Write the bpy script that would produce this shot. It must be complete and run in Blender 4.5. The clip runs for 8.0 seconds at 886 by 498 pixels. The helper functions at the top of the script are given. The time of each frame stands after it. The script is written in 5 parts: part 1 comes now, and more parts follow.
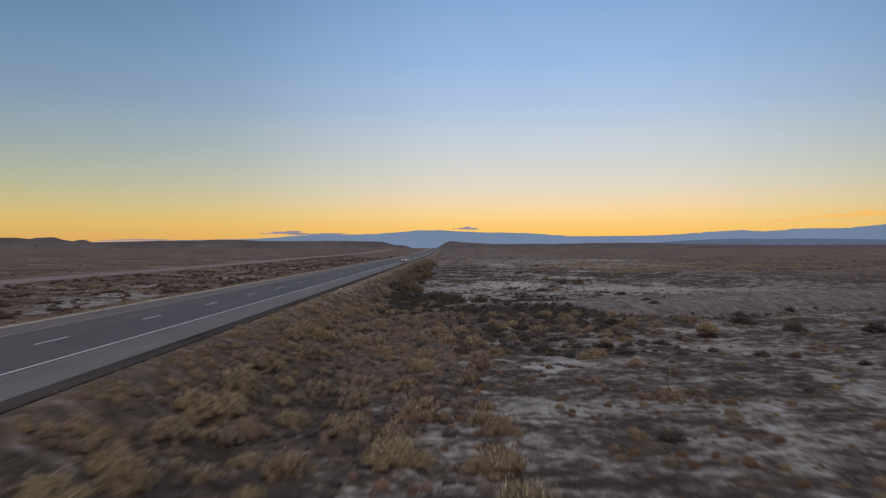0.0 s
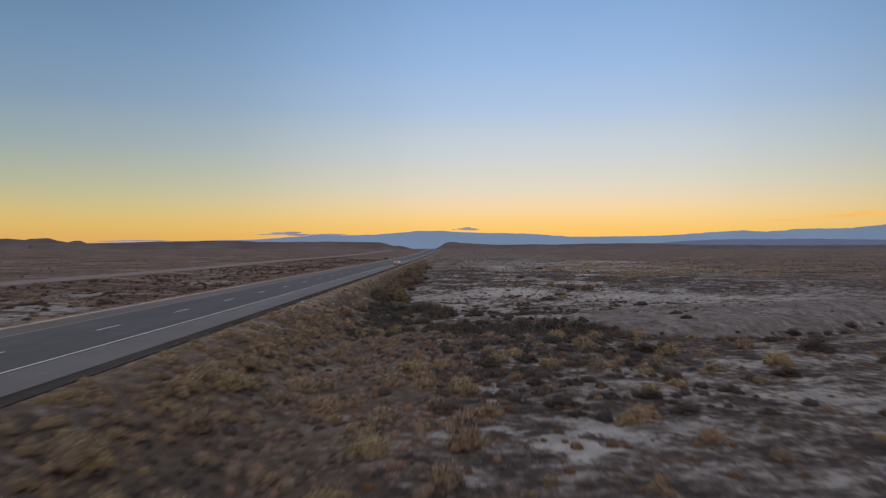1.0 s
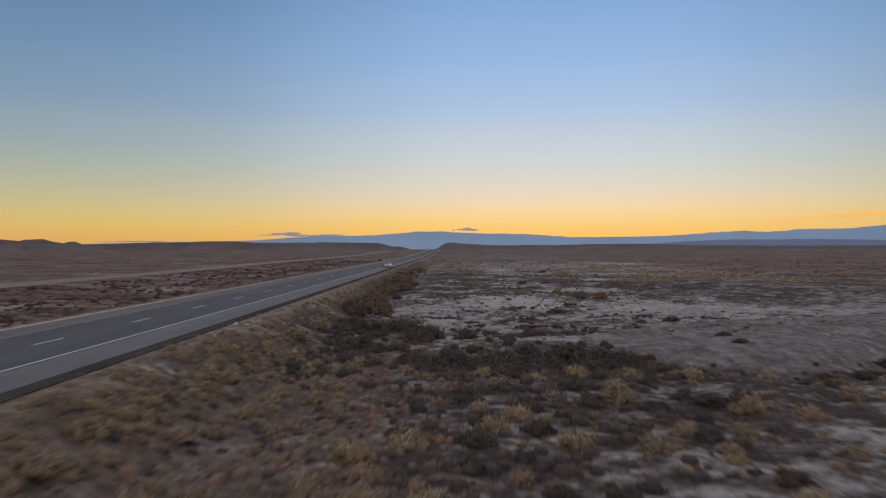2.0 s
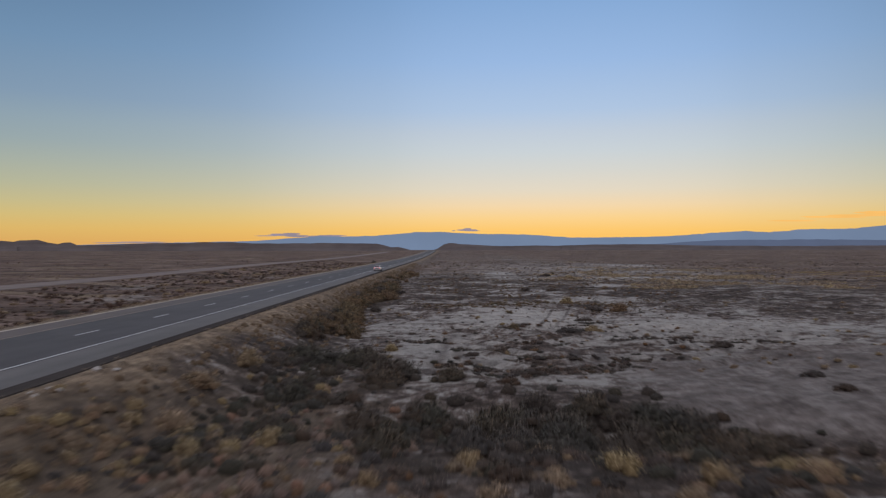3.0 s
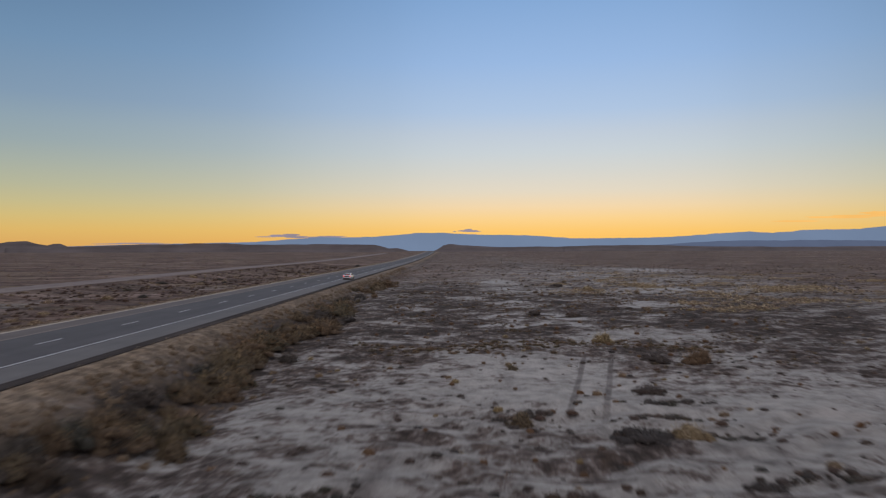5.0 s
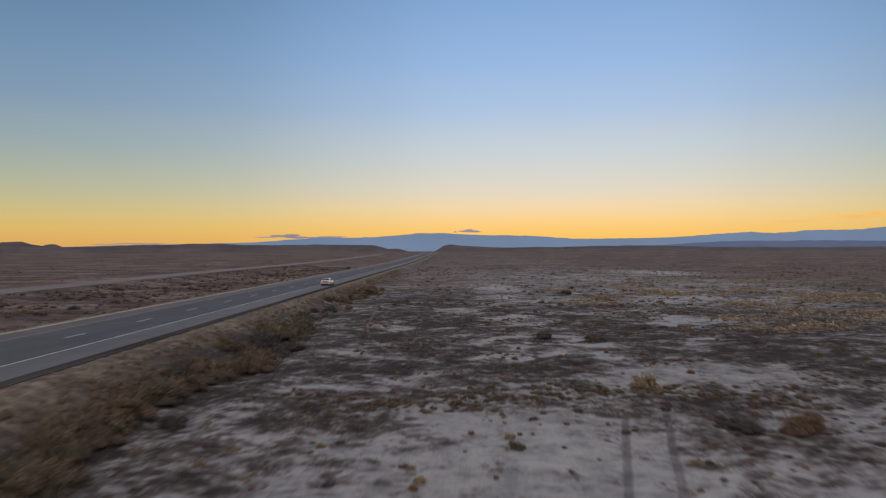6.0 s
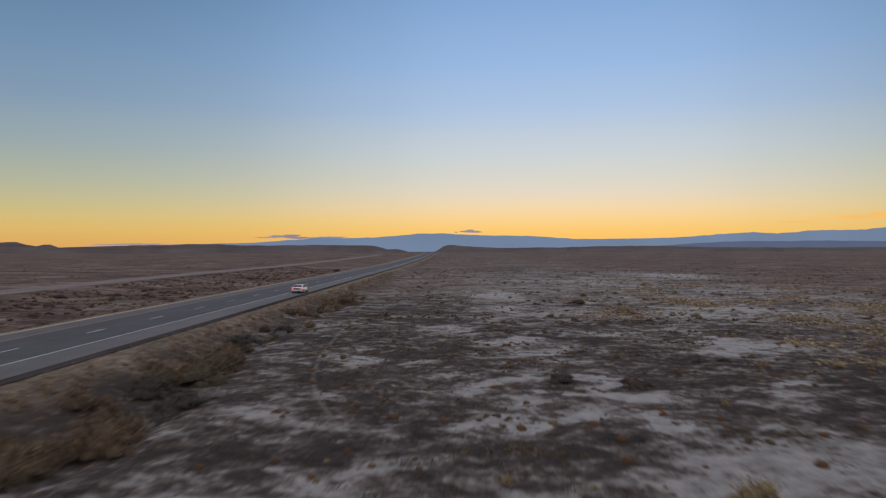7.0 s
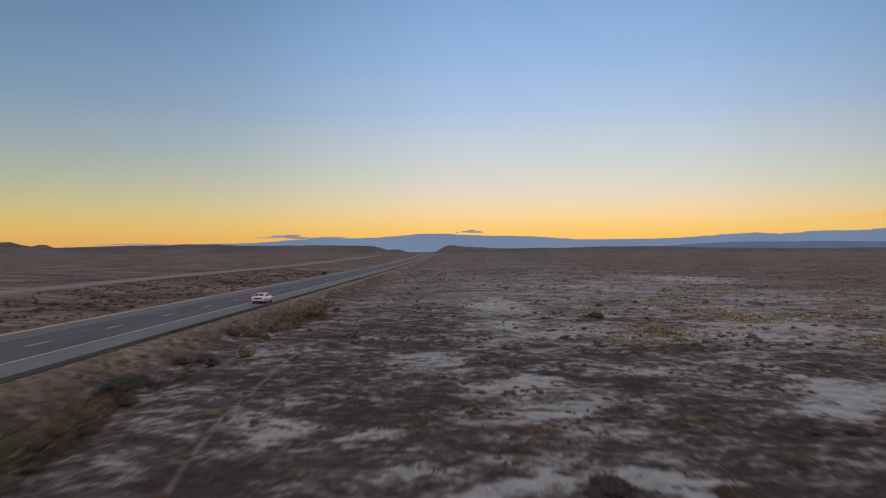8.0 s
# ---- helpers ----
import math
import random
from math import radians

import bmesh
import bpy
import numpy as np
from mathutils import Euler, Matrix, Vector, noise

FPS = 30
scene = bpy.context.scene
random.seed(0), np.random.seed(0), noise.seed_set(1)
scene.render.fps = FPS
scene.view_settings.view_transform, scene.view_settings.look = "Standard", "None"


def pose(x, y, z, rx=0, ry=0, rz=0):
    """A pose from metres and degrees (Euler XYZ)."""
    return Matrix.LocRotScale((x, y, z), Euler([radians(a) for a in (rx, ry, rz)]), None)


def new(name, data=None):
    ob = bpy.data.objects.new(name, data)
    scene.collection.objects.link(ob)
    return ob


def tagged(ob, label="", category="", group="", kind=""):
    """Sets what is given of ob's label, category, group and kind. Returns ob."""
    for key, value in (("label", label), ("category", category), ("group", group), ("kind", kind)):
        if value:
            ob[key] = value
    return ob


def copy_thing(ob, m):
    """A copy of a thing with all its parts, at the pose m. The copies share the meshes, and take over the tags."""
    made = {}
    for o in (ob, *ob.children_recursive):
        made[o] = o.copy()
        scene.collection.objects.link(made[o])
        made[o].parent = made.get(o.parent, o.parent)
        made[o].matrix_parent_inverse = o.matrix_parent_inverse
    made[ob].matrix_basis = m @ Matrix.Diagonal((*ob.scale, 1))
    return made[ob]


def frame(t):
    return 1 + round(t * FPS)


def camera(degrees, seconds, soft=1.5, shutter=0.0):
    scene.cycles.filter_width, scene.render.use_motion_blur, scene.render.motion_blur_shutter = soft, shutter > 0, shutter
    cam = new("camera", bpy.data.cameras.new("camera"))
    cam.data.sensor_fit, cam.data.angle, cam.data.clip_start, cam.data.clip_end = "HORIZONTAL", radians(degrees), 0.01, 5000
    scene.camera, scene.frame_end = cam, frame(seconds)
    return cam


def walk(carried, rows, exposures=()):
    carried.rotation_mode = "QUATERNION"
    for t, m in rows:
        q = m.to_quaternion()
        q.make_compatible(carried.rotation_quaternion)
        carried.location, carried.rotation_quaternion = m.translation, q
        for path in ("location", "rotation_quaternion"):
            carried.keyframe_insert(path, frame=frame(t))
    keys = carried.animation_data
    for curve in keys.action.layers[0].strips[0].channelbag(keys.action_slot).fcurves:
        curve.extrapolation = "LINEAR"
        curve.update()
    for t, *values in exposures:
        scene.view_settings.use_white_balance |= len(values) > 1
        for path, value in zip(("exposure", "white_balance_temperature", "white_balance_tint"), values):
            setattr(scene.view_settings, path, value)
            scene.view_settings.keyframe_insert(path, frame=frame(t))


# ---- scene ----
# ---------------------------------------------------------------- camera
cam = camera(65.1, 8.0, soft=1.25, shutter=0.75)
ROWS = [
    (0.0, 20.795, -34.679, 4.892, 0.528, -0.091, -0.113),
    (0.5, 21.405, -26.896, 5.009, 0.526, -0.065, -0.084),
    (1.0, 22.050, -18.885, 5.135, 0.528, -0.040, -0.058),
    (1.5, 22.725, -10.665, 5.266, 0.534, -0.016, -0.034),
    (2.0, 23.425, -2.254, 5.403, 0.544, 0.007, -0.012),
    (2.5, 24.146, 6.331, 5.545, 0.558, 0.029, 0.007),
    (3.0, 24.883, 15.070, 5.690, 0.576, 0.050, 0.023),
    (3.5, 25.632, 23.946, 5.837, 0.597, 0.069, 0.037),
    (4.0, 26.389, 32.941, 5.985, 0.623, 0.088, 0.049),
    (4.5, 27.147, 42.036, 6.133, 0.652, 0.106, 0.058),
    (5.0, 27.904, 51.213, 6.281, 0.685, 0.123, 0.065),
    (5.5, 28.655, 60.453, 6.426, 0.722, 0.139, 0.070),
    (6.0, 29.394, 69.740, 6.569, 0.763, 0.154, 0.072),
    (6.5, 30.118, 79.054, 6.707, 0.808, 0.168, 0.071),
    (7.0, 30.822, 88.377, 6.841, 0.857, 0.181, 0.068),
    (7.5, 31.501, 97.691, 6.968, 0.909, 0.193, 0.063),
    (8.0, 32.151, 106.978, 7.088, 0.966, 0.204, 0.055),
]
walk(cam, [(t, pose(x, y, z, 90 + pitch, roll, yaw)) for t, x, y, z, yaw, pitch, roll in ROWS])

# ---------------------------------------------------------------- small tools


def rgb(r, g, b):
    """Linear colour from an sRGB triple of 0 to 255."""
    def lin(c):
        c /= 255
        return c / 12.92 if c < 0.04045 else ((c + 0.055) / 1.055) ** 2.4
    return (lin(r), lin(g), lin(b), 1.0)


def smooth(a, b, v):
    s = np.clip((np.asarray(v, float) - a) / (b - a), 0, 1)
    return s * s * (3 - 2 * s)


class Nodes:
    """A short hand for node trees."""

    def __init__(self, tree):
        self.tree = tree
        tree.nodes.clear()

    def add(self, kind, **props):
        n = self.tree.nodes.new(kind)
        for key, value in props.items():
            setattr(n, key, value)
        return n

    def link(self, a, b):
        self.tree.links.new(a, b)

    def noise(self, vector, scale, detail=4.0, rough=0.55, stretch=None):
        if stretch:
            m = self.add("ShaderNodeMapping")
            m.inputs["Scale"].default_value = stretch
            self.link(vector, m.inputs["Vector"])
            vector = m.outputs[0]
        n = self.add("ShaderNodeTexNoise")
        n.inputs["Scale"].default_value = scale
        n.inputs["Detail"].default_value = detail
        n.inputs["Roughness"].default_value = rough
        self.link(vector, n.inputs["Vector"])
        return n.outputs["Fac"]

    def ramp(self, fac, *stops, curve="LINEAR"):
        n = self.add("ShaderNodeValToRGB")
        n.color_ramp.interpolation = curve
        e = n.color_ramp.elements
        while len(e) < len(stops):
            e.new(0.5)
        for el, (pos, col) in zip(e, stops):
            el.position = pos
            el.color = col if hasattr(col, "__len__") else (col, col, col, 1)
        self.link(fac, n.inputs[0])
        return n.outputs[0]

    def mix(self, fac, a, b, blend="MIX"):
        n = self.add("ShaderNodeMix", data_type="RGBA", blend_type=blend)
        for sock, v in ((n.inputs[0], fac), (n.inputs[6], a), (n.inputs[7], b)):
            if hasattr(v, "is_output"):
                self.link(v, sock)
            else:
                sock.default_value = v
        return n.outputs[2]

    def math(self, op, a, b=0.0, c=0.0):
        n = self.add("ShaderNodeMath", operation=op)
        for sock, v in zip(n.inputs, (a, b, c)):
            if hasattr(v, "is_output"):
                self.link(v, sock)
            else:
                sock.default_value = v
        return n.outputs[0]


def material(name):
    m = bpy.data.materials.new(name)
    m.use_nodes = True
    n = Nodes(m.node_tree)
    out = n.add("ShaderNodeOutputMaterial")
    bsdf = n.add("ShaderNodeBsdfPrincipled")
    n.link(bsdf.outputs[0], out.inputs[0])
    return m, n, bsdf


def place(n):
    return n.add("ShaderNodeNewGeometry").outputs["Position"]


def bump(n, bsdf, height, strength=0.5, distance=0.02):
    b = n.add("ShaderNodeBump")
    b.inputs["Strength"].default_value = strength
    b.inputs["Distance"].default_value = distance
    n.link(height, b.inputs["Height"])
    n.link(b.outputs[0], bsdf.inputs["Normal"])


# ---------------------------------------------------------------- sky and light
world = bpy.data.worlds.new("dusk_sky")
scene.world = world
world.use_nodes = True
W = Nodes(world.node_tree)
sky_out = W.add("ShaderNodeOutputWorld")
sky_bg = W.add("ShaderNodeBackground")
W.link(sky_bg.outputs[0], sky_out.inputs[0])
tc = W.add("ShaderNodeTexCoord").outputs["Generated"]
sep = W.add("ShaderNodeSeparateXYZ")
W.link(tc, sep.inputs[0])
height = W.math("MAXIMUM", sep.outputs["Z"], 0.0)
# towards the sunken sun (a little to the right of the road) and away from it
glow = W.ramp(
    height,
    (0.000, rgb(255, 184, 78)), (0.028, rgb(255, 202, 112)), (0.045, rgb(253, 212, 143)), (0.062, rgb(246, 217, 173)), (0.084, rgb(230, 218, 197)),
    (0.111, rgb(216, 215, 208)), (0.138, rgb(204, 212, 217)), (0.165, rgb(194, 206, 220)), (0.195, rgb(177, 199, 227)), (0.260, rgb(155, 186, 227)),
    (0.340, rgb(134, 170, 215)), (0.600, rgb(191, 198, 215)), (1.000, rgb(213, 211, 219)))
side = W.ramp(
    height,
    (0.000, rgb(218, 162, 92)), (0.028, rgb(220, 182, 106)), (0.045, rgb(210, 187, 122)), (0.062, rgb(196, 186, 138)), (0.084, rgb(180, 181, 152)),
    (0.111, rgb(165, 174, 162)), (0.138, rgb(150, 166, 169)), (0.165, rgb(141, 161, 173)), (0.195, rgb(128, 152, 175)), (0.260, rgb(111, 142, 173)),
    (0.340, rgb(93, 124, 157)), (0.600, rgb(181, 190, 209)), (1.000, rgb(213, 211, 219)))
back = W.ramp(
    height,
    (0.000, rgb(114, 107, 116)), (0.120, rgb(151, 131, 133)), (0.300, rgb(160, 151, 159)), (0.600, rgb(187, 189, 203)), (1.000, rgb(213, 211, 219)))
flat = W.add("ShaderNodeVectorMath", operation="NORMALIZE")
comb = W.add("ShaderNodeCombineXYZ")
W.link(sep.outputs["X"], comb.inputs[0]), W.link(sep.outputs["Y"], comb.inputs[1])
W.link(comb.outputs[0], flat.inputs[0])
dot = W.add("ShaderNodeVectorMath", operation="DOT_PRODUCT")
W.link(flat.outputs[0], dot.inputs[0])
dot.inputs[1].default_value = (math.sin(radians(9)), math.cos(radians(9)), 0)
near_sun = W.ramp(dot.outputs["Value"], (0.70, 0.0), (0.80, 0.08), (0.90, 0.25), (0.97, 0.82), (1.0, 1.0), curve="B_SPLINE")
away = W.ramp(W.math("MULTIPLY_ADD", dot.outputs["Value"], 0.5, 0.5), (0.25, 1.0), (0.80, 0.0))
W.link(W.mix(away, W.mix(near_sun, side, glow), back), sky_bg.inputs[0])
sky_bg.inputs[1].default_value = 1.0

# ---------------------------------------------------------------- materials


def make_ground():
    m, n, b = material("desert_soil")
    p = place(n)
    a = n.add("ShaderNodeAttribute", attribute_name="salt").outputs["Fac"]
    track = n.add("ShaderNodeAttribute", attribute_name="track").outputs["Fac"]
    verge = n.add("ShaderNodeAttribute", attribute_name="verge").outputs["Fac"]
    mats_and_gaps = n.add("ShaderNodeAttribute", attribute_name="mats_and_gaps").outputs["Fac"]
    bare = n.add("ShaderNodeAttribute", attribute_name="bare").outputs["Fac"]
    red = n.add("ShaderNodeAttribute", attribute_name="red").outputs["Fac"]
    far = n.noise(p, 0.035, 5, 0.6, (0.7, 1.4, 1))
    wide = n.noise(p, 0.14, 6, 0.62, (0.85, 1.15, 1))
    mid = n.noise(p, 0.62, 7, 0.62, (0.85, 1.15, 1))
    clods = n.noise(p, 1.7, 6, 0.66, (0.9, 1.1, 1))
    fine = n.noise(p, 3.6, 5, 0.65)
    grit = n.noise(p, 14.0, 3, 0.6)

    def swing(f, k):
        return n.math("MULTIPLY_ADD", f, k, -0.5 * k)

    # from matted crust plants over bare soil and dusted soil to salt crust
    s = n.math("ADD", swing(wide, 1.9), swing(mid, 2.5))
    s = n.math("ADD", s, n.math("ADD", swing(clods, 2.1), swing(fine, 0.7)))
    s = n.math("ADD", s, n.math("ADD", swing(far, 0.9), n.math("MULTIPLY", mats_and_gaps, -0.10)))
    s = n.math("MULTIPLY_ADD", a, 0.38, n.math("ADD", s, 0.42))
    col = n.ramp(
        s, (0.00, (0.066, 0.052, 0.044, 1)), (0.24, (0.114, 0.089, 0.077, 1)), (0.38, (0.178, 0.142, 0.125, 1)), (0.50, (0.230, 0.190, 0.169, 1)),
        (0.56, (0.245, 0.218, 0.196, 1)), (0.61, (0.335, 0.307, 0.281, 1)), (0.78, (0.385, 0.355, 0.326, 1)), (1.00, (0.430, 0.398, 0.365, 1)))
    # dead leaves and rusty annuals in patches
    litter = n.math("MULTIPLY", n.ramp(n.noise(p, 0.33, 6, 0.72), (0.54, 0.0), (0.66, 0.55)), n.ramp(s, (0.45, 1.0), (0.65, 0.0)))
    col = n.mix(litter, col, n.ramp(clods, (0.35, (0.098, 0.063, 0.044, 1)), (0.65, (0.210, 0.140, 0.098, 1))))
    # smooth washed slope with faint rills
    rill = n.noise(p, 0.7, 6, 0.66, (1.5, 0.45, 1))
    slope = n.ramp(n.math("ADD", n.math("MULTIPLY", rill, 0.6), n.math("MULTIPLY", clods, 0.4)), (0.38, (0.150, 0.124, 0.113, 1)), (0.50, (0.226, 0.194, 0.178, 1)), (0.60, (0.315, 0.280, 0.260, 1)))
    col = n.mix(bare, col, slope)
    # reddish plain beyond the roads, in long streaks
    streak = n.noise(p, 0.05, 6, 0.66, (0.5, 1.6, 1))
    plain = n.ramp(streak, (0.34, (0.086, 0.053, 0.041, 1)), (0.48, (0.148, 0.096, 0.075, 1)), (0.60, (0.218, 0.150, 0.121, 1)), (0.70, (0.310, 0.232, 0.194, 1)))
    plain = n.mix(0.75, plain, n.ramp(n.noise(p, 0.2, 7, 0.72, (0.45, 1.6, 1)), (0.38, 0.50), (0.50, 0.95), (0.60, 1.55)), "MULTIPLY")
    plain = n.mix(0.5, plain, n.ramp(mid, (0.34, 0.55), (0.66, 1.45)), "MULTIPLY")
    dry = n.ramp(n.noise(p, 0.06, 6, 0.7, (0.35, 1.8, 1)), (0.54, 0.0), (0.64, 0.6))
    plain = n.mix(dry, plain, (0.345, 0.268, 0.172, 1))
    red = n.math("MULTIPLY", red, n.ramp(n.math("MULTIPLY", a, 0.5), (0.05, 1.0), (0.35, 0.15)))
    col = n.mix(red, col, plain)
    # a narrow footpath that curves in towards the road and then runs along it
    xyz = n.add("ShaderNodeSeparateXYZ")
    n.link(p, xyz.inputs[0])
    bend = n.math("EXPONENT", n.math("MULTIPLY_ADD", xyz.outputs[1], -1 / 14.0, 121.5 / 14.0))
    off = n.math("ABSOLUTE", n.math("SUBTRACT", xyz.outputs[0], n.math("MULTIPLY_ADD", bend, 5.7, 19.3)))
    trodden = n.ramp(n.math("ADD", off, n.math("MULTIPLY_ADD", mid, 0.3, -0.15)), (0.05, 1.0), (0.20, 0.0))
    along = n.ramp(n.math("MULTIPLY", xyz.outputs[1], 0.005), (0.585, 0.0), (0.61, 1.0), (0.80, 1.0), (0.86, 0.0))
    trodden = n.math("MULTIPLY", trodden, along)
    straw = n.ramp(n.noise(p, 1.4, 6, 0.72, (1.3, 0.6, 1)), (0.36, (0.145, 0.104, 0.072, 1)), (0.50, (0.305, 0.224, 0.155, 1)), (0.64, (0.490, 0.370, 0.255, 1)))
    col = n.mix(verge, col, straw)
    col = n.mix(n.math("MULTIPLY", trodden, 0.3), col, (0.40, 0.37, 0.345, 1))
    rut = n.math("MULTIPLY", track, n.ramp(clods, (0.3, 0.45), (0.6, 0.85)))
    col = n.mix(rut, col, (0.135, 0.115, 0.107, 1))
    stretch_y = n.ramp(n.math("MULTIPLY", xyz.outputs[1], 0.005), (0.425, 0.0), (0.445, 1.0), (0.525, 1.0), (0.54, 0.0))
    for at, lean in ((35.6 - 0.235 * 94.2, 0.235), (37.9 - 0.245 * 95.4, 0.245)):
        away = n.math("ABSOLUTE", n.math("SUBTRACT", xyz.outputs[0], n.math("MULTIPLY_ADD", xyz.outputs[1], lean, at)))
        pressed = n.math("MULTIPLY", n.ramp(n.math("ADD", away, n.math("MULTIPLY_ADD", fine, 0.2, -0.1)), (0.13, 1.0), (0.26, 0.0)), stretch_y)
        col = n.mix(n.math("MULTIPLY", pressed, n.ramp(clods, (0.35, 0.35), (0.6, 0.75))), col, (0.125, 0.106, 0.098, 1))
    blot = n.noise(p, 0.95, 6, 0.66, (0.85, 1.1, 1))
    col = n.mix(0.7, col, n.ramp(blot, (0.38, 0.62), (0.50, 0.98), (0.62, 1.22)), "MULTIPLY")
    vast = n.noise(p, 0.018, 6, 0.7, (0.5, 1.6, 1))
    col = n.mix(0.5, col, n.ramp(vast, (0.36, 0.70), (0.64, 1.35)), "MULTIPLY")
    # dry pans with a clean rim of white crust
    pan = n.add("ShaderNodeAttribute", attribute_name="pan").outputs["Fac"]
    rim = n.math("ADD", pan, n.math("ADD", swing(mid, 1.4), n.math("ADD", swing(clods, 1.4), swing(fine, 0.6))))
    crust = n.ramp(blot, (0.36, (0.350, 0.326, 0.306, 1)), (0.62, (0.530, 0.500, 0.474, 1)))
    col = n.mix(n.ramp(rim, (0.56, 0.0), (0.66, 0.92)), col, crust)
    col = n.mix(0.55, col, n.ramp(grit, (0.3, 0.62), (0.7, 1.25)), "MULTIPLY")
    n.link(col, b.inputs["Base Color"])
    b.inputs["Roughness"].default_value = 0.95
    b.inputs["Specular IOR Level"].default_value = 0.15
    bump(n, b, n.math("ADD", n.math("ADD", n.math("MULTIPLY", fine, 1.6), n.math("MULTIPLY", clods, 2.2)), grit), 0.85, 0.13)
    return m


def make_asphalt(name, dark, light, gloss=0.32, rough=0.7):
    m, n, b = material(name)
    p = place(n)
    wear = n.noise(p, 0.5, 4, 0.6, (1.0, 0.06, 1))
    grain = n.noise(p, 30.0, 3, 0.7)
    blot = n.noise(p, 0.25, 4, 0.6)
    col = n.ramp(wear, (0.3, dark), (0.7, light))
    col = n.mix(0.6, col, n.ramp(blot, (0.3, 0.75), (0.7, 1.2)), "MULTIPLY")
    col = n.mix(0.5, col, n.ramp(grain, (0.3, 0.7), (0.7, 1.3)), "MULTIPLY")
    n.link(col, b.inputs["Base Color"])
    b.inputs["Roughness"].default_value = rough
    b.inputs["Specular IOR Level"].default_value = gloss
    bump(n, b, grain, 0.4, 0.01)
    return m


def make_paint(name, colour, worn):
    m, n, b = material(name)
    p = place(n)
    col = n.mix(n.ramp(n.noise(p, 3.0, 5, 0.7), (0.45, 0.0), (0.75, 0.8)), colour, worn)
    n.link(col, b.inputs["Base Color"])
    b.inputs["Roughness"].default_value = 0.7
    return m


def make_plant(name, low, high):
    """Dry foliage: tint per clump, grain per blade."""
    m, n, b = material(name)
    t = n.add("ShaderNodeAttribute", attribute_name="tint").outputs["Fac"]
    isl = n.add("ShaderNodeNewGeometry").outputs["Random Per Island"]
    rnd = n.add("ShaderNodeObjectInfo").outputs["Random"]
    f = n.math("FRACT", n.math("ADD", t, rnd))
    stops = [(i / (len(low) - 1), (*c, 1)) for i, c in enumerate(low)]
    base = n.ramp(f, *stops)
    tips = n.ramp(f, *[(i / (len(high) - 1), (*c, 1)) for i, c in enumerate(high)])
    col = n.mix(n.ramp(isl, (0.25, 0.0), (0.9, 1.0)), base, tips)
    # inner facets: wood colour, darkened further to stand for shade inside the plant
    woody = n.add("ShaderNodeAttribute", attribute_name="shaded_core").outputs["Fac"]
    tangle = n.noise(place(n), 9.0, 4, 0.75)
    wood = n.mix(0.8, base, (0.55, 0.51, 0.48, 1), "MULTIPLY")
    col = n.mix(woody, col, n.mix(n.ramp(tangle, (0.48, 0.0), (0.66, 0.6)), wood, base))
    n.link(col, b.inputs["Base Color"])
    b.inputs["Roughness"].default_value = 0.9
    b.inputs["Specular IOR Level"].default_value = 0.1
    return m


def make_rock(name, low, high, scale=0.02):
    m, n, b = material(name)
    p = place(n)
    strata = n.noise(p, scale, 5, 0.65, (0.4, 0.4, 7.0))
    blot = n.noise(p, scale * 0.6, 6, 0.7)
    col = n.mix(0.5, n.ramp(strata, (0.35, low), (0.65, high)), n.ramp(blot, (0.35, low), (0.65, high)))
    n.link(col, b.inputs["Base Color"])
    b.inputs["Roughness"].default_value = 0.95
    b.inputs["Specular IOR Level"].default_value = 0.1
    return m


def make_plain(name, colour, rough=0.5, metal=0.0, coat=0.0, spread=0.12, scale=6.0):
    m, n, b = material(name)
    f = n.noise(place(n), scale, 4, 0.6)
    lo = tuple(c * (1 - spread) for c in colour[:3]) + (1,)
    hi = tuple(min(1, c * (1 + spread)) for c in colour[:3]) + (1,)
    n.link(n.ramp(f, (0.3, lo), (0.7, hi)), b.inputs["Base Color"])
    b.inputs["Roughness"].default_value = rough
    b.inputs["Metallic"].default_value = metal
    b.inputs["Coat Weight"].default_value = coat
    return m


def make_glow(name, colour, strength, vary=0.1, scale=0.002):
    m = bpy.data.materials.new(name)
    m.use_nodes = True
    n = Nodes(m.node_tree)
    out = n.add("ShaderNodeOutputMaterial")
    e = n.add("ShaderNodeEmission")
    f = n.noise(place(n), scale, 4, 0.6)
    lo = tuple(c * (1 - vary) for c in colour[:3]) + (1,)
    hi = tuple(c * (1 + vary) for c in colour[:3]) + (1,)
    n.link(n.ramp(f, (0.3, lo), (0.7, hi)), e.inputs[0])
    e.inputs[1].default_value = strength
    n.link(e.outputs[0], out.inputs[0])
    return m


M_SOIL = make_ground()
M_LANE = make_asphalt("lane_asphalt", (0.067, 0.060, 0.062, 1), (0.094, 0.084, 0.087, 1), 0.2)
M_SHOULDER = make_asphalt("shoulder_asphalt", (0.112, 0.102, 0.098, 1), (0.155, 0.140, 0.134, 1), 0.25)
M_MEDIAN_SHOULDER = make_asphalt("median_shoulder", (0.094, 0.074, 0.067, 1), (0.138, 0.108, 0.097, 1))
M_EDGE = make_asphalt("edge_gravel", (0.040, 0.035, 0.034, 1), (0.090, 0.078, 0.073, 1), 0.0)
M_FAR_ROAD = make_asphalt("far_asphalt", (0.185, 0.145, 0.130, 1), (0.25, 0.196, 0.176, 1), 0.1)
M_SAND = make_plain("pale_sand", (0.47, 0.40, 0.33), 0.95, spread=0.3, scale=2.0)
M_WHITE = make_paint("white_road_paint", (0.80, 0.80, 0.80, 1), (0.34, 0.33, 0.33, 1))
M_YELLOW = make_paint("faded_yellow_paint", (0.36, 0.27, 0.20, 1), (0.15, 0.13, 0.12, 1))
